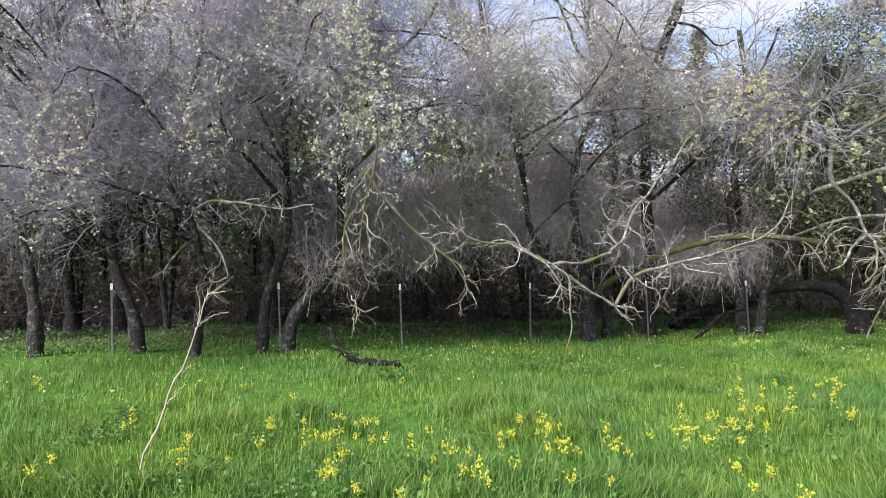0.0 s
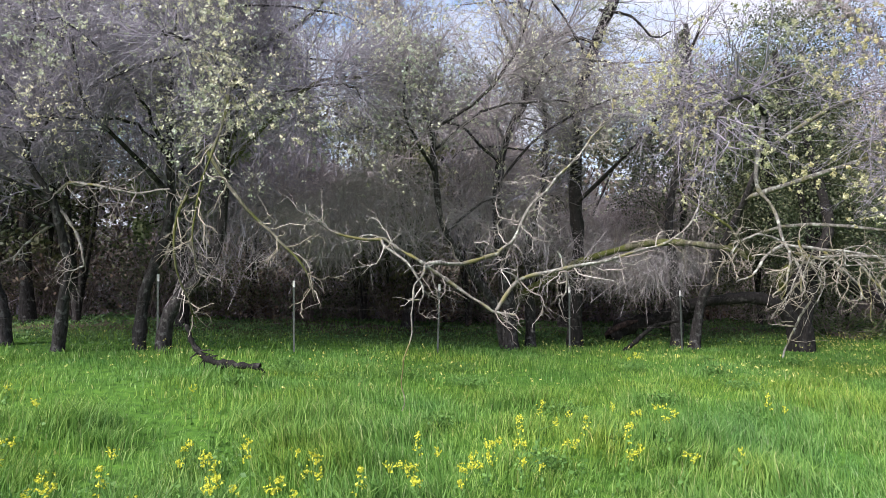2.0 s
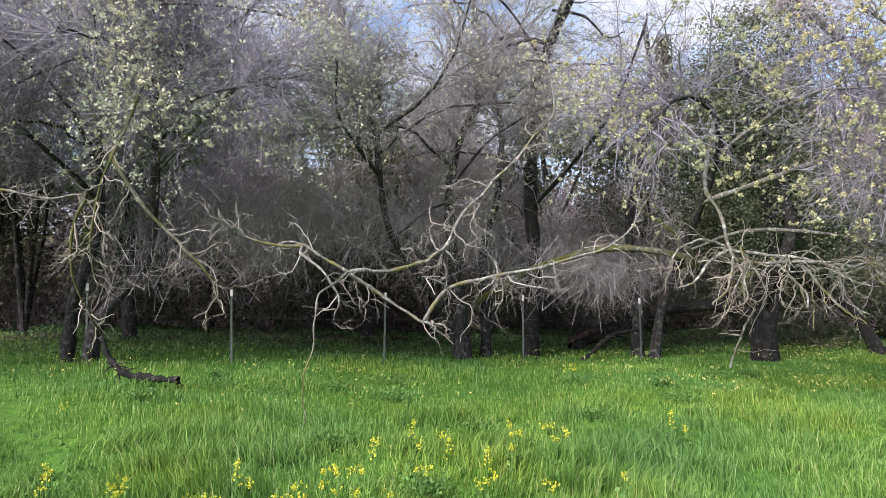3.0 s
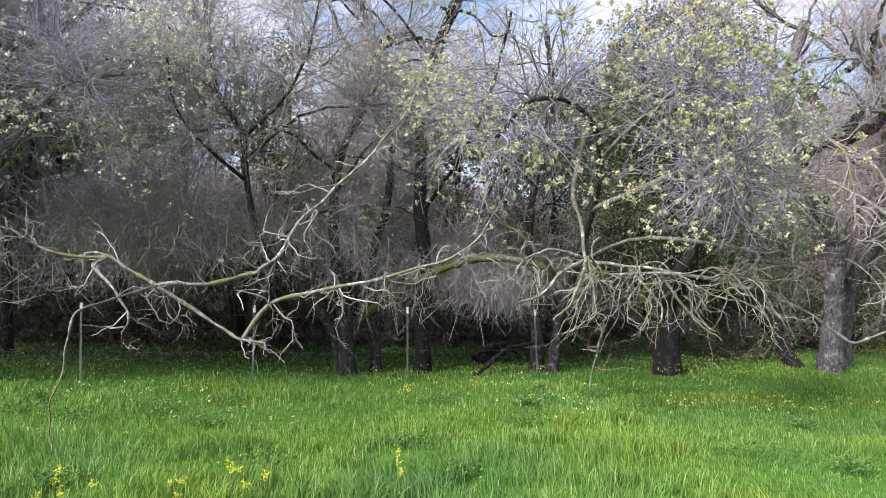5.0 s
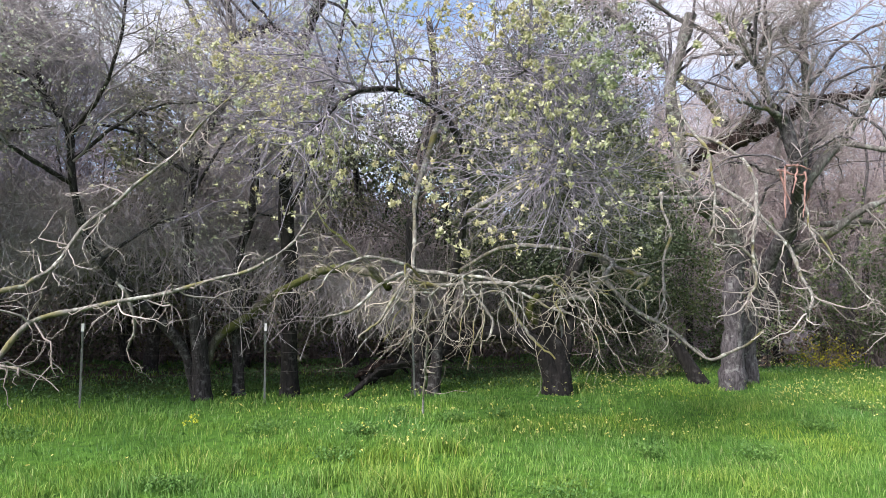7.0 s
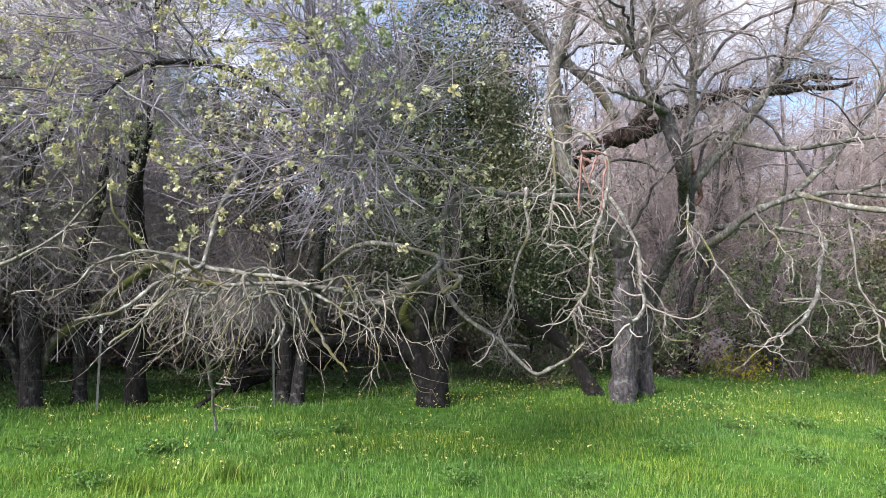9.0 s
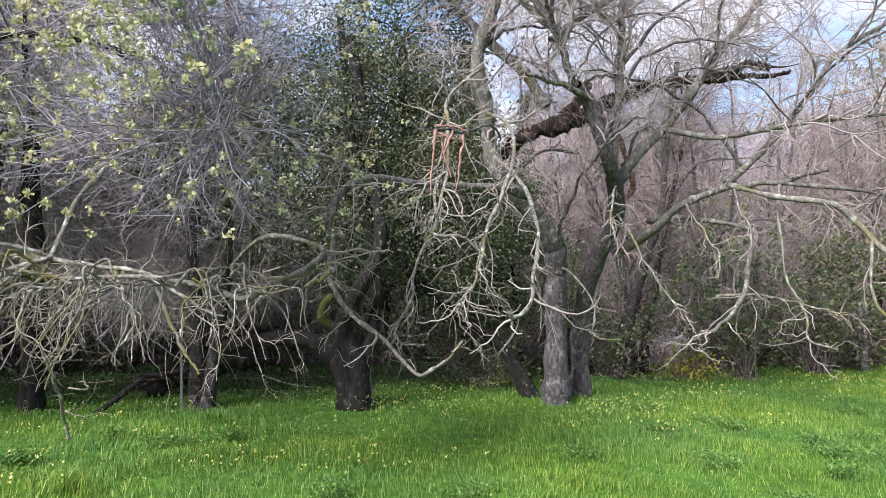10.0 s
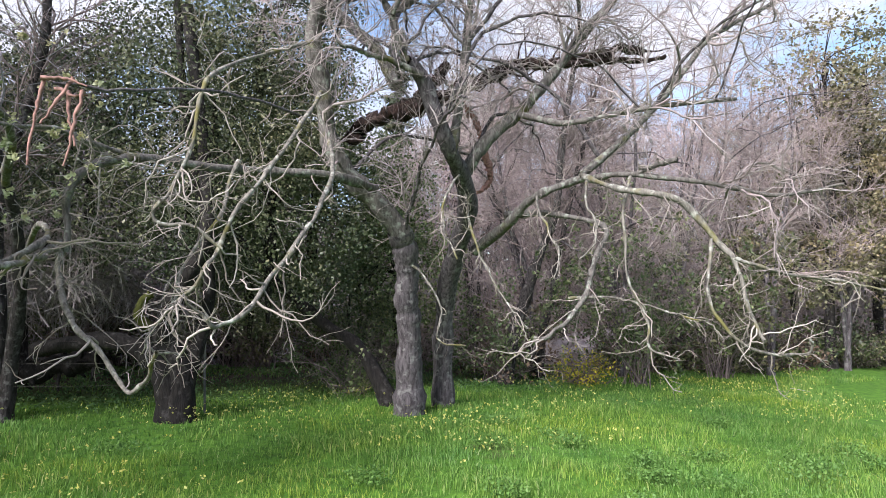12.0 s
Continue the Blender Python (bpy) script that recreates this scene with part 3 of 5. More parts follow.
limb("t_f", "trunk", 0.16, 0.05, [(3.39, 14.75, 0.02), (3.33, 14.73, 0.80), (3.21, 14.72, 1.68), (3.07, 14.70, 2.68), (3.11, 14.68, 3.79), (3.36, 14.67, 4.75), (3.69, 14.65, 5.37), (3.75, 14.63, 6.17), (4.10, 14.62, 6.71), (4.70, 14.60, 6.84)], base=True)
limb("t_f", "limb", 0.05, 0.025, [(3.72, 14.80, 6.23), (3.29, 14.60, 6.73), (3.00, 14.40, 7.33), (2.72, 14.20, 7.92)])
limb("t_f", "limb", 0.1, 0.05, [(3.33, 14.90, 0.28), (3.58, 15.00, 0.95), (4.17, 14.90, 1.35), (4.90, 14.30, 1.80), (5.57, 13.50, 2.04), (5.97, 12.90, 2.12), (6.42, 12.30, 2.09), (6.80, 11.60, 1.98), (7.00, 11.20, 1.80)], bare=True)
limb("t_g", "trunk", 0.12, 0.05, [(3.89, 15.30, -0.02), (3.89, 15.26, 0.70), (3.80, 15.22, 1.64), (3.89, 15.19, 2.57), (4.12, 15.15, 3.28), (4.23, 15.11, 4.82), (3.99, 15.07, 6.02), (3.63, 15.04, 7.47), (3.50, 15.00, 8.56)], base=True)
limb("t_h", "trunk", 0.17, 0.11, [(4.89, 15.20, -0.07), (4.88, 15.10, 0.83), (4.94, 15.00, 2.10), (4.85, 14.90, 3.13), (4.85, 14.80, 4.28), (4.91, 14.70, 5.42), (5.24, 14.60, 6.56), (5.60, 14.50, 7.45), (6.02, 14.40, 8.50)], base=True)
limb("t_h", "limb", 0.045, 0.015, [(5.12, 14.40, 6.57), (4.78, 14.20, 6.57), (4.36, 14.00, 6.38), (4.01, 13.80, 6.08), (3.89, 13.60, 5.62)])
limb("t_h", "limb", 0.035, 0.012, [(5.27, 14.40, 7.29), (5.89, 14.20, 7.06), (6.33, 14.00, 6.54), (6.64, 13.80, 6.57)])
limb("t_h", "limb", 0.05, 0.02, [(4.87, 14.60, 3.10), (5.57, 13.50, 3.90), (5.97, 12.60, 4.49), (6.24, 12.00, 5.24), (6.40, 11.60, 5.99)])
limb("t_i", "trunk", 0.09, 0.04, [(3.28, 14.90, -0.00), (3.01, 14.70, 0.81), (2.37, 14.30, 1.69), (1.90, 13.70, 2.50), (1.74, 13.30, 3.46), (1.66, 13.28, 4.35), (1.48, 13.26, 4.70), (1.18, 13.24, 5.25), (1.01, 13.22, 6.26), (0.89, 13.20, 7.49)], base=True)
limb("t_i", "limb", 0.04, 0.015, [(1.72, 13.30, 3.56), (1.45, 12.20, 3.91), (1.27, 11.40, 4.30), (1.35, 10.80, 4.91)])
limb("t_i", "limb", 0.04, 0.015, [(1.65, 13.30, 4.36), (2.59, 12.40, 4.78), (3.15, 11.80, 5.38), (3.44, 11.40, 6.16)])
limb("t_j", "trunk", 0.12, 0.025, [(7.62, 15.30, -0.10), (7.75, 15.20, 0.80), (8.00, 14.80, 1.90), (8.20, 14.00, 3.00), (8.15, 13.10, 3.90), (7.74, 12.20, 4.42), (7.19, 11.60, 4.58), (6.56, 11.00, 4.31), (6.07, 10.60, 3.74)], base=True)
limb("t_j", "limb", 0.06, 0.012, [(8.20, 13.90, 3.10), (9.15, 12.00, 3.49), (9.11, 10.60, 3.50), (9.08, 9.80, 3.24), (9.01, 9.40, 2.78)])
limb("t_j", "limb", 0.05, 0.015, [(8.15, 13.10, 3.90), (8.50, 11.60, 4.33), (8.58, 10.40, 4.32), (8.60, 9.60, 4.11)])
limb("t_f", "limb", 0.04, 0.008, [(7.00, 11.20, 1.80), (6.77, 11.00, 2.04), (6.50, 11.00, 2.35), (6.19, 11.20, 2.62), (5.95, 11.60, 3.00)], bare=True)
limb("t_j", "limb", 0.045, 0.012, [(7.74, 12.20, 4.42), (7.39, 11.80, 3.20), (7.35, 11.20, 2.65), (7.35, 10.80, 2.03), (7.36, 10.40, 1.60), (7.34, 10.30, 1.29)], bare=True)
limb("t_j", "limb", 0.03, 0.013, [(7.35, 10.80, 2.03), (6.97, 10.60, 1.84), (6.65, 10.40, 1.55), (6.33, 10.20, 1.44)], bare=True)
limb("t_j", "limb", 0.032, 0.01, [(7.35, 10.80, 2.00), (7.84, 10.65, 1.93), (8.35, 10.50, 1.86), (8.83, 10.35, 1.58), (9.18, 10.20, 1.46)], bare=True)
limb("t_j", "limb", 0.025, 0.011, [(7.93, 10.80, 1.93), (8.12, 10.63, 1.65), (8.29, 10.47, 1.38), (8.21, 10.30, 1.18)], bare=True)
limb("t_j", "limb", 0.025, 0.011, [(8.32, 10.70, 1.86), (8.58, 10.53, 1.41), (8.78, 10.37, 1.12), (8.97, 10.20, 0.96)], bare=True)
limb("t_j", "limb", 0.025, 0.011, [(7.35, 10.80, 2.03), (7.21, 10.40, 1.83), (6.99, 10.10, 1.44), (6.75, 10.00, 1.21)], bare=True)
limb("t_j", "limb", 0.025, 0.011, [(7.35, 10.80, 2.03), (6.96, 10.60, 2.14), (6.52, 10.40, 2.07), (6.29, 10.30, 1.84)], bare=True)
limb("t_j", "limb", 0.018, 0.014, [(7.51, 10.40, 1.14), (7.49, 10.70, 0.82), (7.46, 11.10, 0.21)], bare=True)
limb("t_h", "limb", 0.034, 0.012, [(2.75, 10.10, 0.98), (3.08, 10.20, 1.42), (3.58, 10.30, 1.56), (4.18, 10.40, 1.69), (4.87, 10.50, 1.86), (5.49, 10.60, 2.06), (5.95, 10.80, 2.48), (6.29, 11.00, 3.12)], bare=True)
limb("t_h", "limb", 0.026, 0.009, [(1.71, 9.90, 1.66), (1.34, 9.90, 1.87), (1.10, 9.90, 2.02), (0.82, 9.90, 2.08), (0.58, 9.90, 2.00)], bare=True)
limb("t_h", "limb", 0.012, 0.027, [(5.12, 14.40, 6.48), (4.79, 11.40, 4.37), (4.38, 11.20, 3.76), (3.93, 11.00, 3.22), (3.42, 10.80, 2.70), (3.02, 10.60, 2.12), (2.80, 10.50, 1.83)], bare=True)
limb("t_h", "limb", 0.035, 0.016, [(2.80, 10.50, 1.83), (2.26, 10.20, 1.68), (1.71, 9.90, 1.66), (2.06, 10.00, 1.40), (2.51, 10.03, 1.08), (2.79, 10.07, 0.96), (3.03, 10.10, 0.94)], bare=True)
limb("t_i", "limb", 0.024, 0.012, [(3.74, 10.70, 1.88), (3.85, 10.77, 1.73), (3.92, 10.83, 1.33), (3.80, 10.90, 1.00)], bare=True)
limb("t_i", "limb", 0.022, 0.01, [(1.07, 9.90, 2.01), (1.18, 9.40, 1.89), (1.49, 9.20, 1.68), (1.70, 9.20, 1.39), (1.69, 9.20, 1.21), (1.53, 9.20, 1.17)], bare=True)
limb("t_i", "limb", 0.022, 0.01, [(1.07, 9.90, 2.01), (0.54, 9.70, 2.07), (0.18, 9.60, 2.27), (0.03, 9.50, 2.47)], bare=True)
limb("t_h", "hanging_stick", 0.015, 0.006, [(1.71, 9.9, 1.66), (1.74, 9.0, 1.56), (1.68, 8.31, 1.42), (1.62, 8.17, 1.04), (1.57, 8.11, 0.68), (1.53, 8.1, 0.35), (1.5, 8.08, -0.05)], bare=True)
limb("t_l", "trunk", 0.23, 0.18, [(13.68, 15.60, -0.03), (13.64, 15.40, 0.80), (13.58, 15.20, 1.53), (13.54, 15.00, 2.25), (13.42, 14.80, 2.72)], base=True)
limb("t_l", "limb", 0.18, 0.11, [(13.51, 14.92, 2.45), (13.42, 14.80, 2.72), (13.00, 14.67, 3.17), (12.55, 14.54, 3.57), (12.30, 14.41, 4.06), (12.20, 14.29, 4.72), (12.02, 14.16, 5.52), (12.22, 14.03, 6.16), (12.37, 13.90, 6.79)])
limb("t_l", "limb", 0.066, 0.034, [(13.0, 14.4, 3.30), (12.39, 13.6, 3.32), (11.7, 13.2, 3.25), (11.29, 12.9, 3.2), (10.7, 12.3, 3.14), (10.3, 11.9, 3.06), (10.05, 11.62, 2.82), (9.97, 11.6, 2.5), (9.95, 11.59, 2.1)], bare=True)
limb("t_l", "limb", 0.03, 0.011, [(10.5, 12.1, 3.1), (9.9, 11.5, 3.25), (9.3, 11.2, 3.2), (8.9, 11.1, 3.05)], bare=True)
limb("t_l", "limb", 0.026, 0.012, [(11.31, 12.90, 3.32), (11.25, 12.70, 3.00), (11.26, 12.40, 2.58), (11.05, 12.20, 2.23), (10.95, 12.00, 1.90), (10.94, 11.90, 1.69), (10.81, 11.80, 1.43), (10.75, 11.70, 1.23), (10.81, 11.70, 1.13), (11.03, 11.70, 1.10)], bare=True)
limb("t_l", "limb", 0.034, 0.013, [(9.95, 11.59, 2.1), (9.99, 11.5, 1.86), (10.12, 11.3, 1.62), (10.4, 11.0, 1.35), (10.7, 10.8, 1.1), (10.96, 10.63, 0.9), (11.12, 10.5, 0.93), (11.25, 10.2, 1.1), (11.32, 10.06, 1.25)], bare=True)
limb("t_l", "limb", 0.038, 0.018, [(9.93, 11.60, 2.17), (10.03, 11.00, 2.00), (10.10, 10.30, 1.87), (9.91, 10.10, 1.73)], bare=True)
limb("t_l", "trunk", 0.19, 0.1, [(14.32, 16.20, -0.01), (14.28, 16.00, 0.93), (14.28, 15.60, 1.81), (14.36, 15.00, 2.52), (14.41, 14.40, 3.08), (14.21, 13.90, 3.49), (14.01, 13.50, 3.72), (13.78, 13.30, 4.17), (13.58, 13.20, 4.60), (13.35, 13.10, 4.75)], base=True)
limb("t_l", "limb", 0.05, 0.02, [(13.57, 13.10, 4.60), (13.15, 12.93, 4.71), (12.80, 12.77, 4.71), (12.46, 12.60, 4.77)])
limb("t_l", "limb", 0.06, 0.04, [(13.35, 13.10, 4.76), (13.20, 13.07, 5.11), (13.16, 13.05, 5.37), (12.93, 13.03, 5.69), (12.79, 13.00, 6.05)])
limb("t_l", "limb", 0.04, 0.03, [(13.15, 13.00, 5.34), (13.27, 13.00, 5.70), (13.30, 13.00, 6.16)])
limb("t_l", "limb", 0.07, 0.05, [(14.03, 13.50, 3.64), (14.16, 13.55, 4.54), (14.26, 13.60, 5.39), (14.30, 13.65, 6.08), (14.33, 13.70, 6.80)])
limb("t_l", "limb", 0.09, 0.032, [(14.64, 15.00, 2.45), (15.0, 14.2, 2.81), (15.27, 13.77, 3.15), (15.91, 13.60, 3.4), (16.40, 13.00, 3.37), (16.78, 12.50, 3.47)], bare=True)
limb("t_l", "limb", 0.1, 0.06, [(14.26, 14.00, 3.43), (14.58, 13.90, 3.96), (15.08, 14.00, 4.42), (15.55, 14.10, 4.95), (15.99, 14.20, 5.54), (16.42, 14.20, 6.11), (16.81, 14.20, 6.60), (17.16, 14.20, 7.18)])
limb("t_l", "limb", 0.06, 0.03, [(15.91, 13.60, 3.45), (16.56, 13.70, 4.00), (17.20, 13.80, 4.65), (17.77, 13.90, 5.32), (18.19, 14.00, 5.80), (18.78, 14.10, 6.19), (19.68, 14.20, 6.66)])
limb("t_l", "limb", 0.05, 0.018, [(15.91, 13.60, 3.45), (16.06, 12.60, 3.08), (16.34, 12.10, 2.95), (16.66, 11.98, 2.78), (16.89, 11.87, 2.44), (17.04, 11.75, 2.17), (17.09, 11.63, 1.88), (17.09, 11.52, 1.50), (17.16, 11.40, 1.26)], bare=True)
limb("t_l", "limb", 0.025, 0.012, [(17.01, 11.70, 2.16), (17.63, 11.67, 2.00), (18.30, 11.63, 1.94), (18.82, 11.60, 1.81)], bare=True)
limb("t_l", "limb", 0.032, 0.015, [(12.32, 14.20, 3.94), (12.41, 13.40, 3.58), (12.45, 12.50, 3.11), (12.37, 11.50, 2.51), (12.21, 10.80, 2.09), (12.03, 10.30, 1.71), (11.82, 10.00, 1.43), (11.66, 9.90, 1.53)], bare=True)
limb("t_l", "limb", 0.03, 0.015, [(12.21, 14.00, 4.58), (12.24, 12.60, 4.02), (12.08, 11.50, 3.26), (11.80, 11.00, 2.62), (11.60, 10.70, 2.10), (11.46, 10.50, 1.76), (11.28, 10.40, 1.49)], bare=True)
limb("t_l", "limb", 0.024, 0.015, [(12.06, 13.90, 5.29), (11.54, 12.50, 4.48), (11.32, 11.60, 3.94), (11.27, 11.20, 3.60), (11.27, 11.00, 3.06), (11.16, 10.80, 2.60), (11.05, 10.70, 2.35), (11.34, 10.70, 2.25), (11.60, 10.70, 2.10)], bare=True)
limb("t_l", "limb", 0.052, 0.022, [(15.06, 14.60, 2.98), (15.5, 14.0, 2.95), (16.14, 13.30, 2.68), (15.97, 13.10, 2.31), (15.75, 12.90, 1.89), (15.55, 12.80, 1.56), (15.20, 12.70, 1.33), (14.99, 12.70, 1.18)], bare=True)
limb("t_l", "limb", 0.022, 0.01, [(15.77, 13.80, 1.70), (16.41, 13.53, 1.70), (16.94, 13.27, 1.54), (17.43, 13.00, 1.43)], bare=True)
limb("t_l", "limb", 0.022, 0.013, [(16.81, 11.80, 2.40), (16.73, 11.74, 1.75), (16.92, 11.68, 1.35), (17.41, 11.62, 1.10), (17.80, 11.56, 1.13), (17.79, 11.50, 1.31)], bare=True)
limb("t_l", "limb", 0.022, 0.013, [(16.38, 13.00, 3.33), (16.14, 12.70, 2.85), (16.11, 12.60, 2.40), (16.15, 12.55, 1.91), (16.37, 12.50, 1.49), (16.36, 12.45, 1.11), (16.70, 12.40, 0.98)], bare=True)
limb("t_l", "limb", 0.02, 0.01, [(13.54, 15.00, 2.25), (13.82, 14.60, 1.97), (14.05, 14.40, 1.46), (13.95, 14.30, 1.09), (14.39, 14.20, 0.97)], bare=True)
limb("t_l", "limb", 0.05, 0.02, [(15.08, 14.00, 4.42), (15.54, 13.20, 4.08), (16.10, 12.60, 4.07), (16.65, 12.20, 4.11), (17.27, 12.00, 4.13)])
limb("t_l", "limb", 0.04, 0.015, [(16.40, 13.00, 3.37), (17.09, 12.40, 3.17), (17.79, 12.00, 2.97), (18.52, 11.80, 3.08)])
limb("t_l", "limb", 0.1, 0.07, [(13.30, 14.60, 4.94), (12.97, 14.90, 5.66), (12.45, 15.10, 6.20), (11.88, 15.20, 6.84), (11.34, 15.30, 7.49), (10.92, 15.40, 8.15)])
limb("t_l", "limb", 0.07, 0.05, [(13.23, 14.00, 5.84), (13.62, 14.00, 6.17), (14.18, 14.00, 6.55), (14.73, 14.00, 6.98), (15.19, 14.00, 7.42)])
limb("t_l", "limb", 0.05, 0.03, [(13.19, 14.00, 6.06), (12.81, 14.05, 6.46), (12.31, 14.10, 6.76), (11.75, 14.15, 7.12), (11.51, 14.20, 7.42)])
limb("t_j", "limb", 0.036, 0.02, [(8.05, 14.70, 2.10), (8.90, 13.30, 2.50), (9.90, 11.40, 2.20), (9.77, 10.90, 1.92), (9.56, 10.50, 1.79), (9.35, 10.20, 1.62), (9.01, 10.30, 1.71), (8.54, 10.40, 1.80), (8.07, 10.50, 1.83), (7.57, 10.50, 1.81), (7.27, 10.40, 1.87)], bare=True)
limb("t_n", "trunk", 0.13, 0.06, [(10.16, 15.30, -0.09), (10.22, 15.35, 0.43), (10.36, 15.40, 1.03), (10.45, 15.45, 1.91), (10.25, 15.50, 3.19), (9.9, 15.55, 4.87), (9.7, 15.60, 6.80)], base=True)
limb("t_n", "trunk", 0.185, 0.12, [(10.0, 15.30, -0.1), (9.88, 15.30, 0.38), (9.6, 15.32, 0.78), (9.05, 15.4, 0.96), (8.4, 15.6, 0.9), (7.75, 15.85, 0.78)], base=True)
limb("t_n", "trunk", 0.19, 0.09, [(10.12, 15.3, -0.1), (10.12, 15.3, 0.5), (9.95, 15.3, 0.85), (9.84, 15.25, 1.1), (10.02, 15.1, 1.58), (10.38, 14.9, 2.2), (10.5, 14.95, 2.8), (10.3, 15.2, 4.2), (9.9, 15.5, 6.4)], base=True)
limb("t_l", "limb", 0.021, 0.009, [(14.40, 14.40, 3.10), (14.30, 13.60, 2.70), (14.45, 13.20, 2.10), (14.70, 13.00, 1.60), (15.00, 12.90, 1.30)], bare=True)
limb("t_l", "limb", 0.021, 0.009, [(15.30, 13.80, 3.20), (15.20, 13.20, 2.80), (15.35, 12.90, 2.30), (15.20, 12.70, 1.90)], bare=True)
limb("t_l", "limb", 0.021, 0.009, [(14.25, 13.90, 3.50), (13.95, 13.30, 3.10), (13.85, 13.00, 2.60), (14.00, 12.80, 2.20)], bare=True)
limb("t_l", "limb", 0.021, 0.009, [(16.00, 13.60, 3.45), (15.80, 13.10, 3.05), (15.85, 12.90, 2.55), (15.60, 12.80, 2.20)], bare=True)
limb("t_n", "burl", 0.085, 0.06, [(9.74, 15.30, 1.11), (9.52, 15.15, 1.33), (9.57, 15.10, 1.57), (9.69, 15.10, 1.69)])
limb("t_o", "trunk", 0.14, 0.06, [(13.47, 16.50, 0.16), (12.88, 16.62, 0.70), (12.22, 16.73, 1.16), (11.54, 16.85, 1.73), (10.80, 16.97, 2.46), (10.25, 17.08, 3.42), (9.96, 17.20, 5.40)], base=True)
limb("t_q", "trunk", 0.18, 0.06, [(16.08, 19.00, -0.20), (16.30, 19.00, 0.82), (16.55, 19.00, 1.64), (16.86, 19.00, 2.61), (17.28, 19.00, 3.79), (17.46, 19.00, 5.53), (17.79, 19.00, 7.60)], base=True)
limb("t_r", "trunk", 0.13, 0.05, [(17.15, 20.00, -0.33), (17.24, 20.00, 0.75), (17.48, 20.00, 1.70), (17.72, 20.00, 2.95), (18.21, 20.00, 5.09), (18.72, 20.00, 7.30)], base=True)
limb("t_s", "trunk", 0.16, 0.06, [(7.35, 15.60, -0.10), (7.35, 15.60, 0.65), (7.30, 15.60, 1.51), (7.19, 15.60, 2.74), (7.45, 15.60, 4.37), (7.72, 15.60, 5.90), (7.61, 15.60, 7.45)], base=True)

# drooping branchlets that fan out from the low mossy bough
rd = np.random.default_rng(17)
for k in range(30):
    f = rd.uniform(0, 1)
    s = Vector((7.35 + 1.9 * f, 10.45 - 0.2 * f, 1.72 + rd.uniform(-0.05, 0.2)))
    a, out, drop = rd.normal(-1.6 - 1.2 * (0.5 - f), 0.8), rd.uniform(0.4, 1.1), rd.uniform(0.2, 0.95)
    pts = []
    for g in (0, 0.25, 0.5, 0.75, 1.0):
        w = rd.normal(0, 0.07, 3) * min(1, 3 * g)
        pts.append((s.x + out * g * math.cos(a) + w[0], s.y + out * g * math.sin(a) + w[1], max(0.75 + rd.uniform(0, 0.25), s.z + 0.35 * g * (1 - g) - drop * g * g + w[2])))
    limb("t_j", "branchlet", rd.uniform(0.008, 0.015), 0.004, pts, bare=True)
build_tree("t_a", "leafless grey-barked tree with pale opening buds by the fence", M_DARK, M_TWIG, 11, 178, 1729, 9568, reach=0.25, buds=697, extra=7)
build_tree("t_b", "slim dark-trunked tree with pale young leaves by the fence", M_DARK, M_TWIG, 12, 218, 2079, 12096, reach=0.25, buds=852, extra=8)
build_tree("t_c", "slim crooked tree with pale drooping dead branches", M_DARK, M_TWIG, 13, 178, 1638, 9568, reach=0.2, buds=775, limbmat=M_PALE, extra=6)
build_tree("t_d", "rough-barked tree with a crown of fine budding twigs", M_DARK, M_TWIG, 14, 218, 2079, 12096, reach=0.3, buds=930, extra=8)
build_tree("t_e", "leaning tree with mossy boughs hanging over the meadow", M_DARK, M_TWIG, 15, 285, 2688, 16320, reach=0.2, buds=2500, limbmat=M_MOSS, extra=4, ceil=5.8)
build_tree("t_f", "dark tree with a mossy bough arching towards the meadow", M_DARK, M_TAN, 16, 227, 2184, 12480, reach=0.3, buds=1000, limbmat=M_MOSS, extra=4, ceil=5.8)
build_tree("t_g", "slim dark upright tree behind the wire fence", M_DARK, M_TWIG, 17, 162, 1638, 9152, reach=0.3, buds=625, extra=3, ceil=5.6)
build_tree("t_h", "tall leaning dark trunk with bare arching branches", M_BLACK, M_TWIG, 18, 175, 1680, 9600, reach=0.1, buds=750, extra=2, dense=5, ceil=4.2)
build_tree("t_i", "grey forked tree with a long pale bough hanging low over grass", M_DARK, M_TAN, 19, 236, 2268, 12960, reach=0.3, dense=4.5, buds=1125, extra=5, ceil=6.4)
build_tree("t_j", "spreading tree with yellow-green young leaves and drooping pale branches", M_DARK, M_TWIG, 20, 125, 950, 4400, reach=0.12, buds=1900, budmat=M_BUD_GREEN, budsize=0.034, tuft=13, limbmat=M_PALE, floor=2.1, low=0.55, rise=0.4, dense=1.7, sturdy=1.5)
build_tree("t_l", "large leafless grey tree with twisted lichened limbs", M_GREY, M_TWIG_PALE, 22, 640, 3400, 13000, (1.0, 0.55, 0.28), wiggle=0.33, thick=(0.018, 0.0075, 0.0036), limbmat=M_LICHEN, floor=1.3, start=0.3, segs=9, extra=26, around=True, dense=5.5, low=0.5, sturdy=1.1, clean=0.075)
build_tree("t_q", "dark leaning tree on the slope behind the fence", M_DARK, M_TWIG_BROWN, 23, 70, 500, 2200)
build_tree("t_r", "small dark tree on the slope behind the fence", M_DARK, M_TWIG_BROWN, 24, 60, 450, 2000)
build_tree("t_s", "dark straight tree among the evergreens behind the fence", M_DARK, M_TWIG_BROWN, 25, 80, 600, 2600, reach=0.2, ceil=6.0)


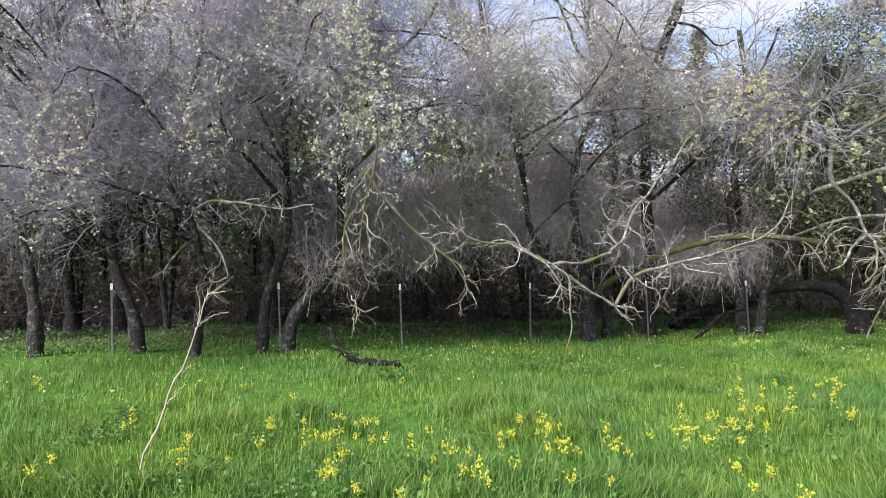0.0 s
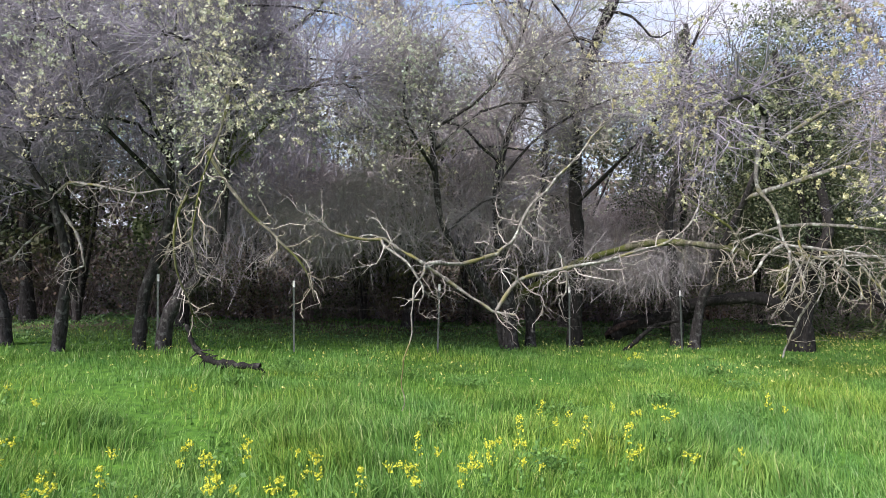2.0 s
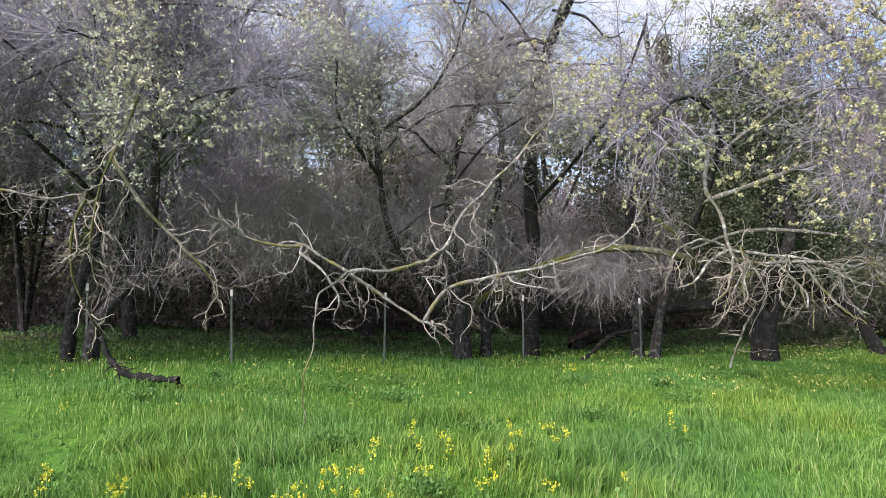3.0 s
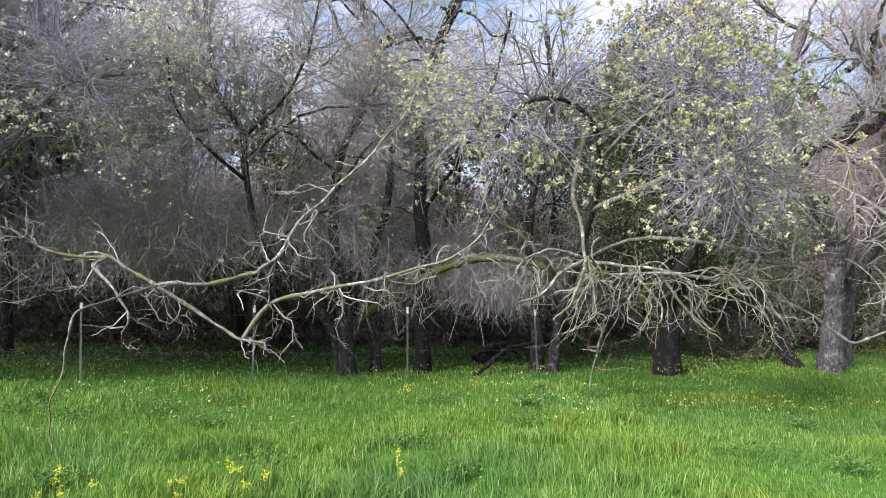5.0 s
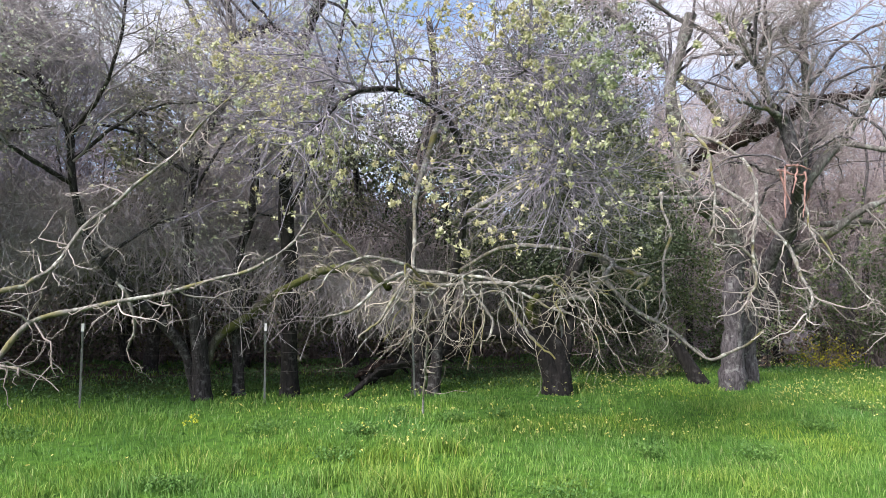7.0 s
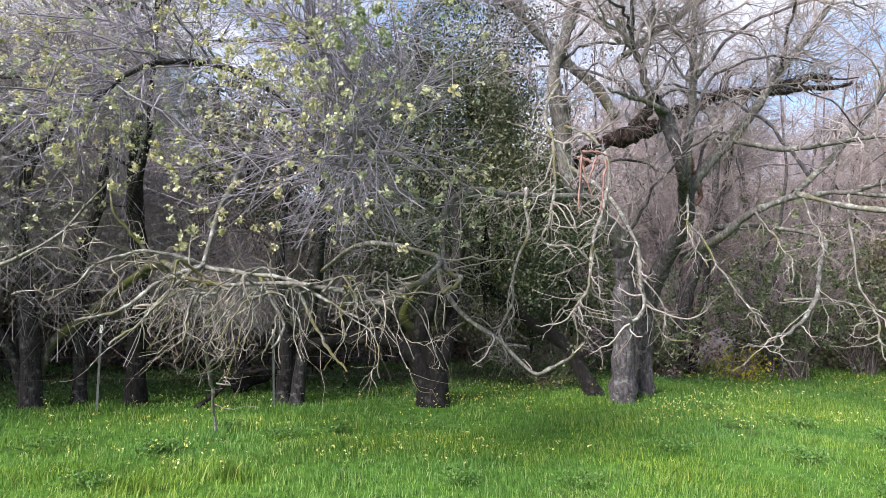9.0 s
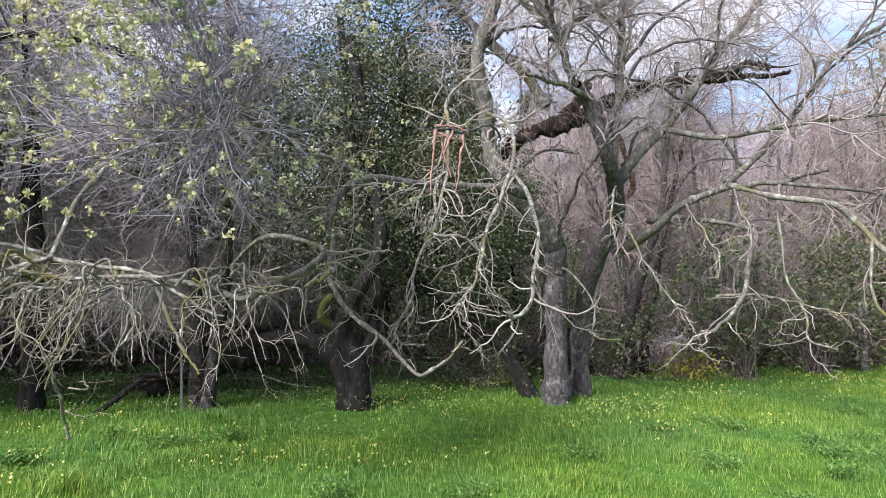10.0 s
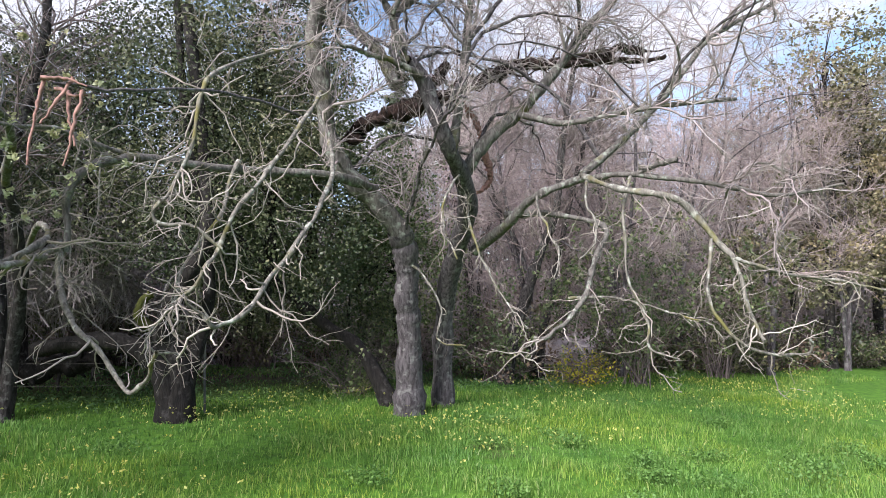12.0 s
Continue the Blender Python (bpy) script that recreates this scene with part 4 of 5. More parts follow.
def crown(top, mat, blobs, count, size, seed, name="foliage"):
    """Leaves in many loose clusters round some centres: (x, y, z, radius across, radius up)."""
    rng = np.random.default_rng(seed)
    shift = -np.array(top.location)
    b = np.array(blobs, float)
    w = b[:, 3] ** 2 * b[:, 4]
    clusters = max(20, count // 45)
    who = rng.choice(len(b), clusters, p=w / w.sum())
    d = unit(rng.normal(0, 1, (clusters, 3))) * rng.uniform(0.35, 1.08, (clusters, 1)) ** 0.6
    at = b[who, :3] + d * b[who][:, [3, 3, 4]]
    own = rng.choice(clusters, count)
    P = at[own] + rng.normal(0, 1, (count, 3)) * rng.uniform(0.10, 0.3, (clusters, 1))[own] * [1, 1, 0.7]
    P[:, 2] = np.maximum(P[:, 2], ground_z(P[:, 0], P[:, 1]) + 0.05)
    V, F = leaf_cards(P + shift, size * rng.uniform(0.6, 1.5, count), rng)
    part(name, mesh_of(name, V, None, F), mat, top, kind="stuff")
    # limbs inside the crown, in the bark colour darkened for shade
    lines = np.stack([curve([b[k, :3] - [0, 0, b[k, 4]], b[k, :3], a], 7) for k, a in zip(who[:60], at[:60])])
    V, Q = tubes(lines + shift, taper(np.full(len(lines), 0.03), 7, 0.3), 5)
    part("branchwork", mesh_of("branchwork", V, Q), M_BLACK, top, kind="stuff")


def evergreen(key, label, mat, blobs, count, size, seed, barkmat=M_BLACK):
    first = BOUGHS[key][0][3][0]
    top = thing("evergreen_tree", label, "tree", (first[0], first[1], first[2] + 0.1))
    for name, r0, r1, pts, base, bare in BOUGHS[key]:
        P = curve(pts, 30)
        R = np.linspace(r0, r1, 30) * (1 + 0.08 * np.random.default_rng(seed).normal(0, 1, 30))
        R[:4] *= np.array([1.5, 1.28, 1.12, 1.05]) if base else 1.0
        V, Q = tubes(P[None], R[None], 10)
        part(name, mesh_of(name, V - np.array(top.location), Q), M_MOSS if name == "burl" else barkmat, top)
    crown(top, mat, blobs, count, size, seed)
    return top


evergreen("t_n", "dense dark evergreen oak with black forked trunk", M_EVER,
          [(9.9, 16.3, 4.6, 2.0, 2.6), (11.2, 16.6, 3.2, 1.9, 2.0), (10.9, 16.8, 7.0, 1.7, 2.0), (11.4, 17.2, 4.9, 1.2, 1.4), (8.0, 16.9, 3.6, 1.7, 1.6), (8.6, 17.2, 5.6, 1.3, 1.3), (7.4, 17.4, 5.5, 1.3, 1.2), (12.6, 18.8, 1.6, 1.3, 1.2), (10.6, 18.4, 1.9, 1.4, 1.1)], 118000, 0.054, 31)
evergreen("t_o", "leaning green-leaved tree behind the large grey tree", M_LEAFY,
          [(11.8, 18.6, 3.4, 1.9, 2.0), (13.6, 18.9, 2.2, 1.6, 1.4), (11.0, 18.4, 5.6, 1.9, 2.0), (13.0, 18.8, 4.0, 1.4, 1.4)], 56000, 0.064, 32)


def far_tree(x, y, height, wide, mat, count, size, seed, label, trunk=0.16, low=0.25, barkmat=M_DARK):
    """A leafy tree or shrub behind the fence: tapering trunk, forks, and an uneven crown."""
    rng = np.random.default_rng(seed)
    z = float(ground_z(x, y))
    key = "far%d" % seed
    sway = rng.normal(0, 0.25, 4)
    limb(key, "trunk", trunk, trunk * 0.3, [(x, y, z), (x + sway[0] * 0.5, y, z + 0.3 * height), (x + sway[1], y + sway[2], z + 0.6 * height), (x + sway[3], y, z + 0.92 * height)], True)
    for k in range(3):
        a = rng.uniform(0, 6.28)
        limb(key, "limb", trunk * 0.5, trunk * 0.15, [(x + sway[0] * 0.5, y, z + 0.3 * height), (x + 0.4 * wide * math.cos(a), y + 0.4 * wide * math.sin(a), z + 0.5 * height), (x + 0.8 * wide * math.cos(a), y + 0.8 * wide * math.sin(a), z + 0.75 * height)])
    blobs = []
    for k in range(6):
        f = low + (1 - low) * (k + 0.5) / 6
        a, o = rng.uniform(0, 6.28), wide * rng.uniform(0.15, 0.6)
        blobs.append((x + o * math.cos(a), y + o * math.sin(a), z + f * height, wide * rng.uniform(0.5, 0.8) * (1.1 - 0.35 * f), height * 0.14))
    return evergreen(key, label, mat, blobs, count, size, seed, barkmat)


FAR = [(-9, 17, 9.5, 2.4, M_OLIVE), (-4.5, 16, 8.6, 1.8, M_LEAFY), (-13, 19, 10.5, 2.8, M_EVER), (0.8, 18.5, 7.6, 1.9, M_OLIVE), (0, 23, 9.5, 2.4, M_EVER),
       (5.5, 20, 6.6, 2.2, M_OLIVE), (3, 24, 9.5, 2.6, M_EVER), (9, 24, 7.4, 1.9, M_EVER), (-7, 22, 11.5, 2.8, M_OLIVE), (27, 22.5, 9.6, 3.0, M_BUFF), (29.6, 21.6, 9.2, 3.0, M_BUFF), (31, 25, 11.5, 3.4, M_BUFF), (23, 29.5, 11, 2.6, M_OLIVE), (29, 31, 12, 2.8, M_EVER), (17, 29, 10.5, 2.4, M_OLIVE),
       # (-12.2, 14.2) is added mostly out of view, to keep sun off the left end
       (21.5, 31, 7.5, 2.6, M_OLIVE), (31, 19, 8, 2.7, M_BUFF), (-17, 14, 9, 2.6, M_EVER), (-12.2, 14.2, 8.2, 2.2, M_EVER), (-10.6, 17.5, 8.5, 2.2, M_EVER)]
for k, (x, y, h, w, mat) in enumerate(FAR):
    what = {M_OLIVE: "olive-green leafy tree behind the fence", M_EVER: "dark evergreen tree behind the fence", M_LEAFY: "mid-green leafy tree behind the fence", M_BUFF: "buff-leaved tree beyond the far end of the fence"}[mat]
    far_tree(x, y, h, w, mat, 18000 if mat is M_BUFF else 7000, 0.1 if mat is M_BUFF else 0.113, 100 + k, what)


def conifer(x, y, height, wide, seed):
    """A far dark spire: straight trunk, drooping tiers of short boughs, needles in flat sprays."""
    rng = np.random.default_rng(seed)
    z = float(ground_z(x, y))
    top = thing("conifer", "tall dark narrow conifer standing far behind the wood", "tree", (x, y, z), "far conifers")
    P = curve([(0, 0, -0.2), (0.05, 0, 0.5 * height), (0, 0, height)], 20)
    V, Q = tubes(P[None], np.linspace(0.22, 0.02, 20)[None], 8)
    part("trunk", mesh_of("trunk", V, Q), M_DARK, top)
    n = 150
    f = rng.uniform(0.25, 0.99, n)
    a, far = rng.uniform(0, 6.28, n), wide * (1.05 - f) ** 0.8 * rng.uniform(0.55, 1.15, n)
    s = np.stack([0 * f, 0 * f, f * height], -1)
    e = s + np.stack([far * np.cos(a), far * np.sin(a), -0.3 * far + 0.15], -1)
    L = s[:, None] + (e - s)[:, None] * np.linspace(0, 1, 5)[None, :, None] + [0, 0, 1] * (0.12 * far)[:, None, None] * np.array([0, 0.8, 1, 0.8, 0])[None, :, None]
    V, Q = tubes(L, taper(np.full(n, 0.03), 5, 0.3), 4)
    part("boughs", mesh_of("boughs", V, Q), M_DARK, top, kind="stuff")
    who, at = rng.integers(0, n, 9000), rng.uniform(0.1, 1.05, 9000)[:, None]
    C = s[who] * (1 - at) + e[who] * at + rng.normal(0, 1, (9000, 3)) * [0.16, 0.16, 0.1]
    V, F = leaf_cards(C, rng.uniform(0.1, 0.26, 9000), rng, 1.5)
    part("foliage", mesh_of("foliage", V, None, F), M_EVER, top, kind="stuff")


for x, y, h, w, k in ((14.4, 34.3, 15.5, 2.0, 171), (17.3, 33.6, 12.5, 1.7, 172), (20.5, 36.0, 13.0, 1.9, 173)):
    conifer(x, y, h, w, k)


def shrub(x, y, h, w, mat, count, size, seed, label):
    rng = np.random.default_rng(seed)
    z = float(ground_z(x, y))
    top = thing("shrub", label, "shrub", (x, y, z), "undergrowth behind the fence")
    foot = np.tile([0, 0, -0.05], (40, 1)) + rng.normal(0, 0.15, (40, 3)) * [1, 1, 0]
    d = unit(rng.normal(0, 1, (40, 3)) * [w, w, 0.3] + [0, 0, h])
    P1 = grow(foot, d, h * rng.uniform(0.6, 1.2, 40), 6, 0.2, 0.02, rng)
    R1 = taper(np.full(40, 0.015), 7)
    at, dd, r = shoots(P1, R1, 120, rng, 0.15)
    P2 = grow(at, dd, 0.45 * h * rng.uniform(0.4, 1.2, 120), 2, 0.22, 0.03, rng)
    V, Q = joined([tubes(P1, R1, 3), tubes(P2, taper(np.full(120, 0.006), 3, 0.5), 3)])
    part("stemwork", mesh_of("stemwork", V, Q), M_TWIG_BROWN, top, kind="stuff")
    at = P2[rng.choice(120, count), rng.choice(3, count)] + rng.normal(0, 0.07, (count, 3))
    V, F = leaf_cards(at, size * rng.uniform(0.6, 1.4, count), rng)
    part("foliage", mesh_of("foliage", V, None, F), mat, top, kind="stuff")


rs = np.random.default_rng(5)
for k in range(46):
    x = -14 + 45 * (k + rs.uniform(0, 0.9)) / 46
    right = x > 15.5
    y = 13.12 + 0.27 * x + (rs.uniform(1.6, 3.6) if right else rs.uniform(6.8, 9.6))
    mat = [M_RUST, M_LEAFY if right else M_EVER, M_EVER, M_OLIVE if right else M_EVER, M_LEAFY if right else M_OLIVE][k % 5]
    what = {M_RUST: "tangled brown undergrowth shrub with withered leaves", M_EVER: "low dark green evergreen shrub", M_OLIVE: "low olive-green leafy shrub", M_LEAFY: "low mid-green leafy shrub"}[mat]
    h, w = rs.uniform(1.0, 1.9) if right else rs.uniform(1.6, 3.4), rs.uniform(0.9, 1.3)
    if 16.2 < x < 19.2:
        continue        # the bare earth bank shows through here
    shrub(x, y, h, w, mat, 1600, 0.1, 300 + k, what)
shrub(12.7, 18.1, 1.5, 0.9, M_LEAFY, 2600, 0.06, 391, "leafy green bush growing beside the grey tree")
shrub(19.2, 18.9, 3.6, 0.8, M_LEAFY, 6500, 0.08, 392, "tall mid-green bush behind the fence")
shrub(16.0, 19.4, 2.2, 0.6, M_LEAFY, 3200, 0.08, 393, "tall mid-green bush behind the fence")
shrub(22.0, 20.2, 3.6, 0.9, M_OLIVE, 4200, 0.1, 394, "tall olive-green bush behind the fence")
shrub(17.9, 19.2, 0.9, 1.0, M_YELLOW, 900, 0.06, 390, "low bush with bright yellow-green leaves")


def bare_thicket(x, y, h, seed, keyname):
    """A bare many-stemmed tree farther back."""
    rng = np.random.default_rng(seed)
    z = float(ground_z(x, y))
    for k in range(4):
        a = rng.uniform(0, 6.28)
        s = rng.uniform(0.2, 0.5, 3)
        limb(keyname, "trunk" if k == 0 else "limb", 0.09 - 0.012 * k, 0.02, [(x, y, z), (x + s[0] * math.cos(a), y + s[0] * math.sin(a), z + 0.35 * h), (x + 3 * s[1] * math.cos(a), y + 3 * s[1] * math.sin(a), z + 0.7 * h), (x + 4 * s[2] * math.cos(a), y + 4 * s[2] * math.sin(a), z + h)], k == 0)


for k in range(12):
    x = -11 + 3.4 * k
    y = 13.12 + 0.27 * x + rs.uniform(5.5, 9.5)
    bare_thicket(x, y, rs.uniform(7.5, 10.5) * (0.68 if 2.5 < x < 15 or -5 < x < 0 else 1), 400 + k, "b%d" % k)
    build_tree("b%d" % k, "bare brownish many-stemmed tree in the thicket", M_DARK, M_TWIG_BROWN if k % 2 else M_TWIG, 500 + k, 60, 450, 1900, (1.5, 0.8, 0.4), thick=(0.016, 0.008, 0.005), start=0.2, buds=500 if k in (2, 3, 4, 5, 8) else 0, budmat=M_RUST, budsize=0.07)


def brush():
    """Bare brush on the far bank: countless thin stems, too fine to tell apart."""
    rng = np.random.default_rng(91)
    rows = ((M_TWIG, 120000, 8, 15, -34, 45, 0.0, 0.03, "pale greyish"),
            (M_TWIG_BROWN, 70000, 11, 20, -34, 11, 0.0, 0.03, "dark brownish"),
            (M_TWIG_PALE, 60000, 11, 20, 10, 52, 0.0, 0.2, "pale brownish"),
            (M_TWIG, 60000, 11, 16, -9, 7.5, 0.3, 0.4, "mauve-grey"),
            (M_TWIG, 26000, 1.4, 5.6, -9.5, -1.5, 0.5, 0.15, "mauve"),
            (M_TAN, 34000, 3.2, 8, -5, 11, 0.3, 0.03, "tan-grey"),
            (M_TWIG_PALE, 22000, 0.6, 4.6, -2.5, 8.5, 0.5, 0.03, "pale brown"),
            (M_TAN, 8000, -1.2, 0.9, -2.6, 7.2, 0.48, 0.3, "fine tan-grey"),
            (M_PINK, 150000, 4.5, 11, 12.5, 42, 0.0, 0.3, "pinkish"))
    for mat, n, near, far, lo, hi, bottom, fill, tone in rows:
        x = rng.uniform(lo, hi, n)
        d = rng.uniform(near, far, n)
        y = 13.12 + 0.27 * x + d
        tall = (5.6 + 4.0 * patchy(x, y * 0.3, 0.9, 0.7) + 2.0 * patchy(x, y * 0.2, 2.3, 2.0)) * np.interp(x, [-10, -5, -3, -1, 1, 3, 6, 12, 18, 26], [1.3, 1.2, 0.82, 0.82, 1.0, 0.95, 0.68, 0.66, 0.9, 1.1]) * np.clip((0.7 if mat is M_PINK else 0.45) + d / 22, 0, 1.1)
        z = ground_z(x, y) + tall * rng.uniform(bottom, 1, n) ** 0.8
        a = unit(rng.normal(0, 1, (n, 3)) * [0.7, 0.5, 0.9] + [0, 0, 0.5]) * rng.uniform(0.2, 0.7, (n, 1))
        b = unit(np.cross(a, rng.normal(0, 1, (n, 3)))) * rng.uniform(0.35, 1, (n, 1)) * (0.022 if far > 12 else 0.013 if far > 2 else 0.006)
        c = np.stack([x, y, z], -1)
        clump = patchy(x * 1.1 + 0.4 * z, 0.9 * z + 0.3 * y, 1.5, 0.3) + 0.5 * patchy(x + 2 * z, z, 3.4, 1.9)
        keep = rng.uniform(0, 1, n) < 0.68 * np.clip(4.0 * (clump - 0.54), fill, 1)
        V = np.stack([c - a - b, c - a + b, c + a], 1)[keep].reshape(-1, 3)
        k = np.arange(keep.sum())[:, None] * 3
        tagged(part("brush", mesh_of("brush", V, None, k + [[0, 1, 2]]), mat), ("dense bare %s brush on the far bank" if far > 2 else "%s twigs hanging from the fence trees") % tone, "brush", kind="stuff")
    n = 26000
    x = rng.uniform(-28, 36, n)
    x = np.where((x > 11) & (rng.uniform(0, 1, n) < 0.6), rng.uniform(-28, 11, n), x)
    y = 13.12 + 0.27 * x + rng.uniform(14, 23, n)
    tall = (6.5 + 4.0 * patchy(x, y * 0.3, 0.8, 1.7)) * np.interp(x, [-10, 2, 6, 12, 18, 26], [1.3, 1.12, 0.85, 0.78, 0.8, 0.85])
    z = ground_z(x, y) + tall * rng.uniform(0, 1, n)
    V, F = leaf_cards(np.stack([x, y, z], -1), rng.uniform(0.14, 0.34, n), rng)
    tagged(part("withered_thicket", mesh_of("withered_thicket", V, None, F), M_RUST), "brown withered thicket on the far bank", "thicket", kind="stuff")


brush()


for k, (x, y, h) in enumerate(((17.2, 20.6, 7.8), (19.4, 20.2, 7.6), (21.6, 21.6, 8.8), (24.0, 21.0, 8.2), (27.0, 21.8, 8.6))):
    bare_thicket(x, y, h, 450 + k, "c%d" % k)
    build_tree("c%d" % k, "bare pinkish-grey tree crowding the far end of the fence", M_GREY, M_PINK, 550 + k, 90, 900, 5000, (1.3, 0.7, 0.35), thick=(0.018, 0.009, 0.005), start=0.15, reach=0.2, extra=5)


def earth_bank():
    """A low bank of bare pale earth showing between the trunks."""
    rng = np.random.default_rng(83)
    bm = bmesh.new()
    bmesh.ops.create_icosphere(bm, subdivisions=4, radius=1)
    for v in bm.verts:
        n = noise.noise(v.co * 1.7) * 0.22 + noise.noise(v.co * 5.0) * 0.08
        v.co = Vector((v.co.x * 1.9, v.co.y * 0.9, v.co.z * 0.95)) * (1 + n)
    me = bpy.data.meshes.new("earth_bank")
    bm.to_mesh(me)
    bm.free()
    z = float(ground_z(20.4, 24.2))
    ob = part("earth_bank", me, M_EARTH)
    ob.location = (20.4, 24.2, z + 0.1)
    tagged(ob, "low bank of bare pale lilac-grey earth behind the trunks", "bank", kind="structure")


earth_bank()


# ---- fallen wood and broken branches ----
def log(name, label, mat, r0, r1, points, seed, rest=False):
    rng = np.random.default_rng(seed)
    P = curve(points, 28)
    P = P + rng.normal(0, 0.16 * r0, P.shape)
    R = np.linspace(r0, r1, 28) * (1 + 0.2 * rng.normal(0, 1, 28))
    V, Q = tubes(P[None], R[None], 9)
    ob = thing(name, label, "log", tuple(P[0]))
    part("stem", mesh_of("stem", V - P[0], Q), mat, ob)
    at, d, r = shoots(P[None], R[None], 14, rng, 0.3)
    S = grow(at, d, rng.uniform(0.1, 0.5, 14) * (0.5 + 4 * r0), 4, 0.25, 0.05, rng)
    V, Q = tubes(S, taper(r * 0.3, 5), 5)
    part("splinterwork", mesh_of("splinterwork", V - P[0], Q), mat, ob, kind="stuff")
    return ob


def rotten_limb():
    """A torn, rotten limb lodged in the bare tree: a hollow stub, the long broken bough beside it, splinters and hanging shreds."""
    rng = np.random.default_rng(61)
    foot = np.array([12.62, 14.8, 4.07])
    top = thing("rotten_limb", "dark rotten reddish limb caught in the bare tree", "log", tuple(foot))

    def run(name, points, r0, r1, mat, rough=0.18, label=""):
        n = 6 * len(points)
        P = curve(points, n)
        P = P + rng.normal(0, 0.18 * r0, P.shape)
        R = np.linspace(r0, r1, n)
        V, Q = tubes(P[None], R[None], 11)
        V = V + rng.normal(0, rough, V.shape) * np.repeat(R, 11)[:, None]
        part(name, mesh_of(name, V - foot, Q), mat, top, label)
        return P, R

    run("stub", [(12.62, 14.8, 4.07), (12.77, 14.8, 4.32), (13.14, 14.8, 4.53), (13.62, 14.8, 4.80), (13.94, 14.8, 5.13), (14.12, 14.8, 5.40)], 0.12, 0.09, M_BURNT)
    P, R = run("bough", [(13.3, 14.75, 4.52), (13.72, 14.7, 4.68), (14.1, 14.7, 4.85), (14.48, 14.7, 5.1), (14.97, 14.7, 5.29), (15.31, 14.7, 5.45), (15.88, 14.7, 5.53), (16.46, 14.7, 5.66), (17.05, 14.7, 5.82), (17.4, 14.7, 5.8)], 0.13, 0.06, M_BURNT)
    run("bough", [(16.0, 14.6, 5.46), (16.79, 14.6, 5.58), (17.37, 14.6, 5.62), (17.75, 14.6, 5.70)], 0.06, 0.03, M_BURNT)
    for pts in ([(14.32, 14.6, 4.75), (14.55, 14.6, 4.46), (14.64, 14.6, 4.22), (14.7, 14.6, 4.0)], [(14.66, 14.6, 3.98), (14.8, 14.6, 3.7), (14.75, 14.6, 3.43), (14.56, 14.6, 3.29)]):
        run("torn_strip", pts, 0.055, 0.02, M_REDWOOD, 0.35, "torn reddish wood strip")
    at, d, r = shoots(P[None], R[None], 60, rng, 0.25, (0.3, 1.0), 0.1)
    S = grow(at, d, rng.uniform(0.15, 0.75, 60), 5, 0.28, 0.04, rng)
    V, Q = tubes(S - foot, taper(rng.uniform(0.008, 0.024, 60), 6, 0.3), 5)
    part("splinterwork", mesh_of("splinterwork", V, Q), M_BURNT, top, kind="stuff")


rotten_limb()
# the trunk's black is largely crown shade put into the bark colour
fallen = log("fallen_log", "black fallen trunk with a torn reddish end behind the fence", M_BLACK, 0.19, 0.16,
             [(6.1, 16.9, -0.12), (6.6, 17.0, 0.12), (7.6, 17.0, 0.4), (8.4, 16.8, 0.55)], 62)
V, Q = tubes((curve([(5.95, 16.72, -0.05), (6.3, 16.76, 0.14), (6.8, 16.84, 0.3)], 9) - np.array(fallen.location))[None], np.array([[0.03, 0.05, 0.08, 0.07, 0.09, 0.08, 0.09, 0.06, 0.03]]), 8)
part("torn_end", mesh_of("torn_end", V, Q), M_BURNT, fallen, "splintered reddish torn end")
log("fallen_branch", "dark curved dead branch lying in the grass", M_BLACK, 0.032, 0.06,
    [(-1.95, 10.30, 0.74), (-1.82, 10.30, 0.42), (-1.62, 10.30, 0.22), (-1.36, 10.30, 0.14), (-0.80, 10.30, 0.10)], 63)
log("fallen_branch", "thin dark dead branch leaning out of the grass", M_BLACK, 0.05, 0.03,
    [(5.95, 15.00, -0.25), (6.38, 15.07, 0.1), (6.72, 15.13, 0.34), (7.36, 15.20, 0.44)], 64)


def broken_branch():
    """A snapped bough end with torn reddish strips hanging from it."""
    rng = np.random.default_rng(71)
    spine = curve([(12.1, 12.35, 3.75), (11.8, 11.0, 3.5), (11.5, 9.9, 3.2), (11.25, 9.3, 2.98), (11.0, 9.0, 2.92)], 20)
    spine = spine + rng.normal(0, 0.008, spine.shape)
    top = thing("broken_branch", "snapped bough with torn reddish strips hanging down", "branch", tuple(spine[0]))
    V, Q = tubes(spine[None], np.linspace(0.016, 0.010, 20)[None], 6)
    part("bough", mesh_of("bough", V - spine[0], Q), M_GREY, top)
    strips = [[(11.0, 8.92, 2.91), (10.97, 8.9, 2.7), (10.95, 8.88, 2.4)], [(11.14, 8.95, 2.93), (11.08, 8.9, 2.77), (11.02, 8.86, 2.63)],
              [(11.2, 8.93, 2.85), (11.17, 8.91, 2.61), (11.14, 8.9, 2.4)], [(10.99, 8.9, 2.9), (11.1, 8.91, 2.91), (11.23, 8.9, 2.87)],
              [(11.0, 9.05, 2.9), (11.12, 9.0, 2.84), (11.22, 8.95, 2.83)], [(11.05, 9.1, 2.9), (11.07, 9.08, 2.72), (11.12, 9.06, 2.55)]]
    for k, pts in enumerate(strips):
        P = curve(pts, 14) + rng.normal(0, 0.004, (14, 3))
        V, Q = tubes(P[None], (np.linspace(0.013, 0.006, 14) * rng.uniform(0.75, 1.25, 14))[None], 5)
        part("torn_strip", mesh_of("torn_strip", V - spine[0], Q), M_REDWOOD, top, "torn reddish wood strip")


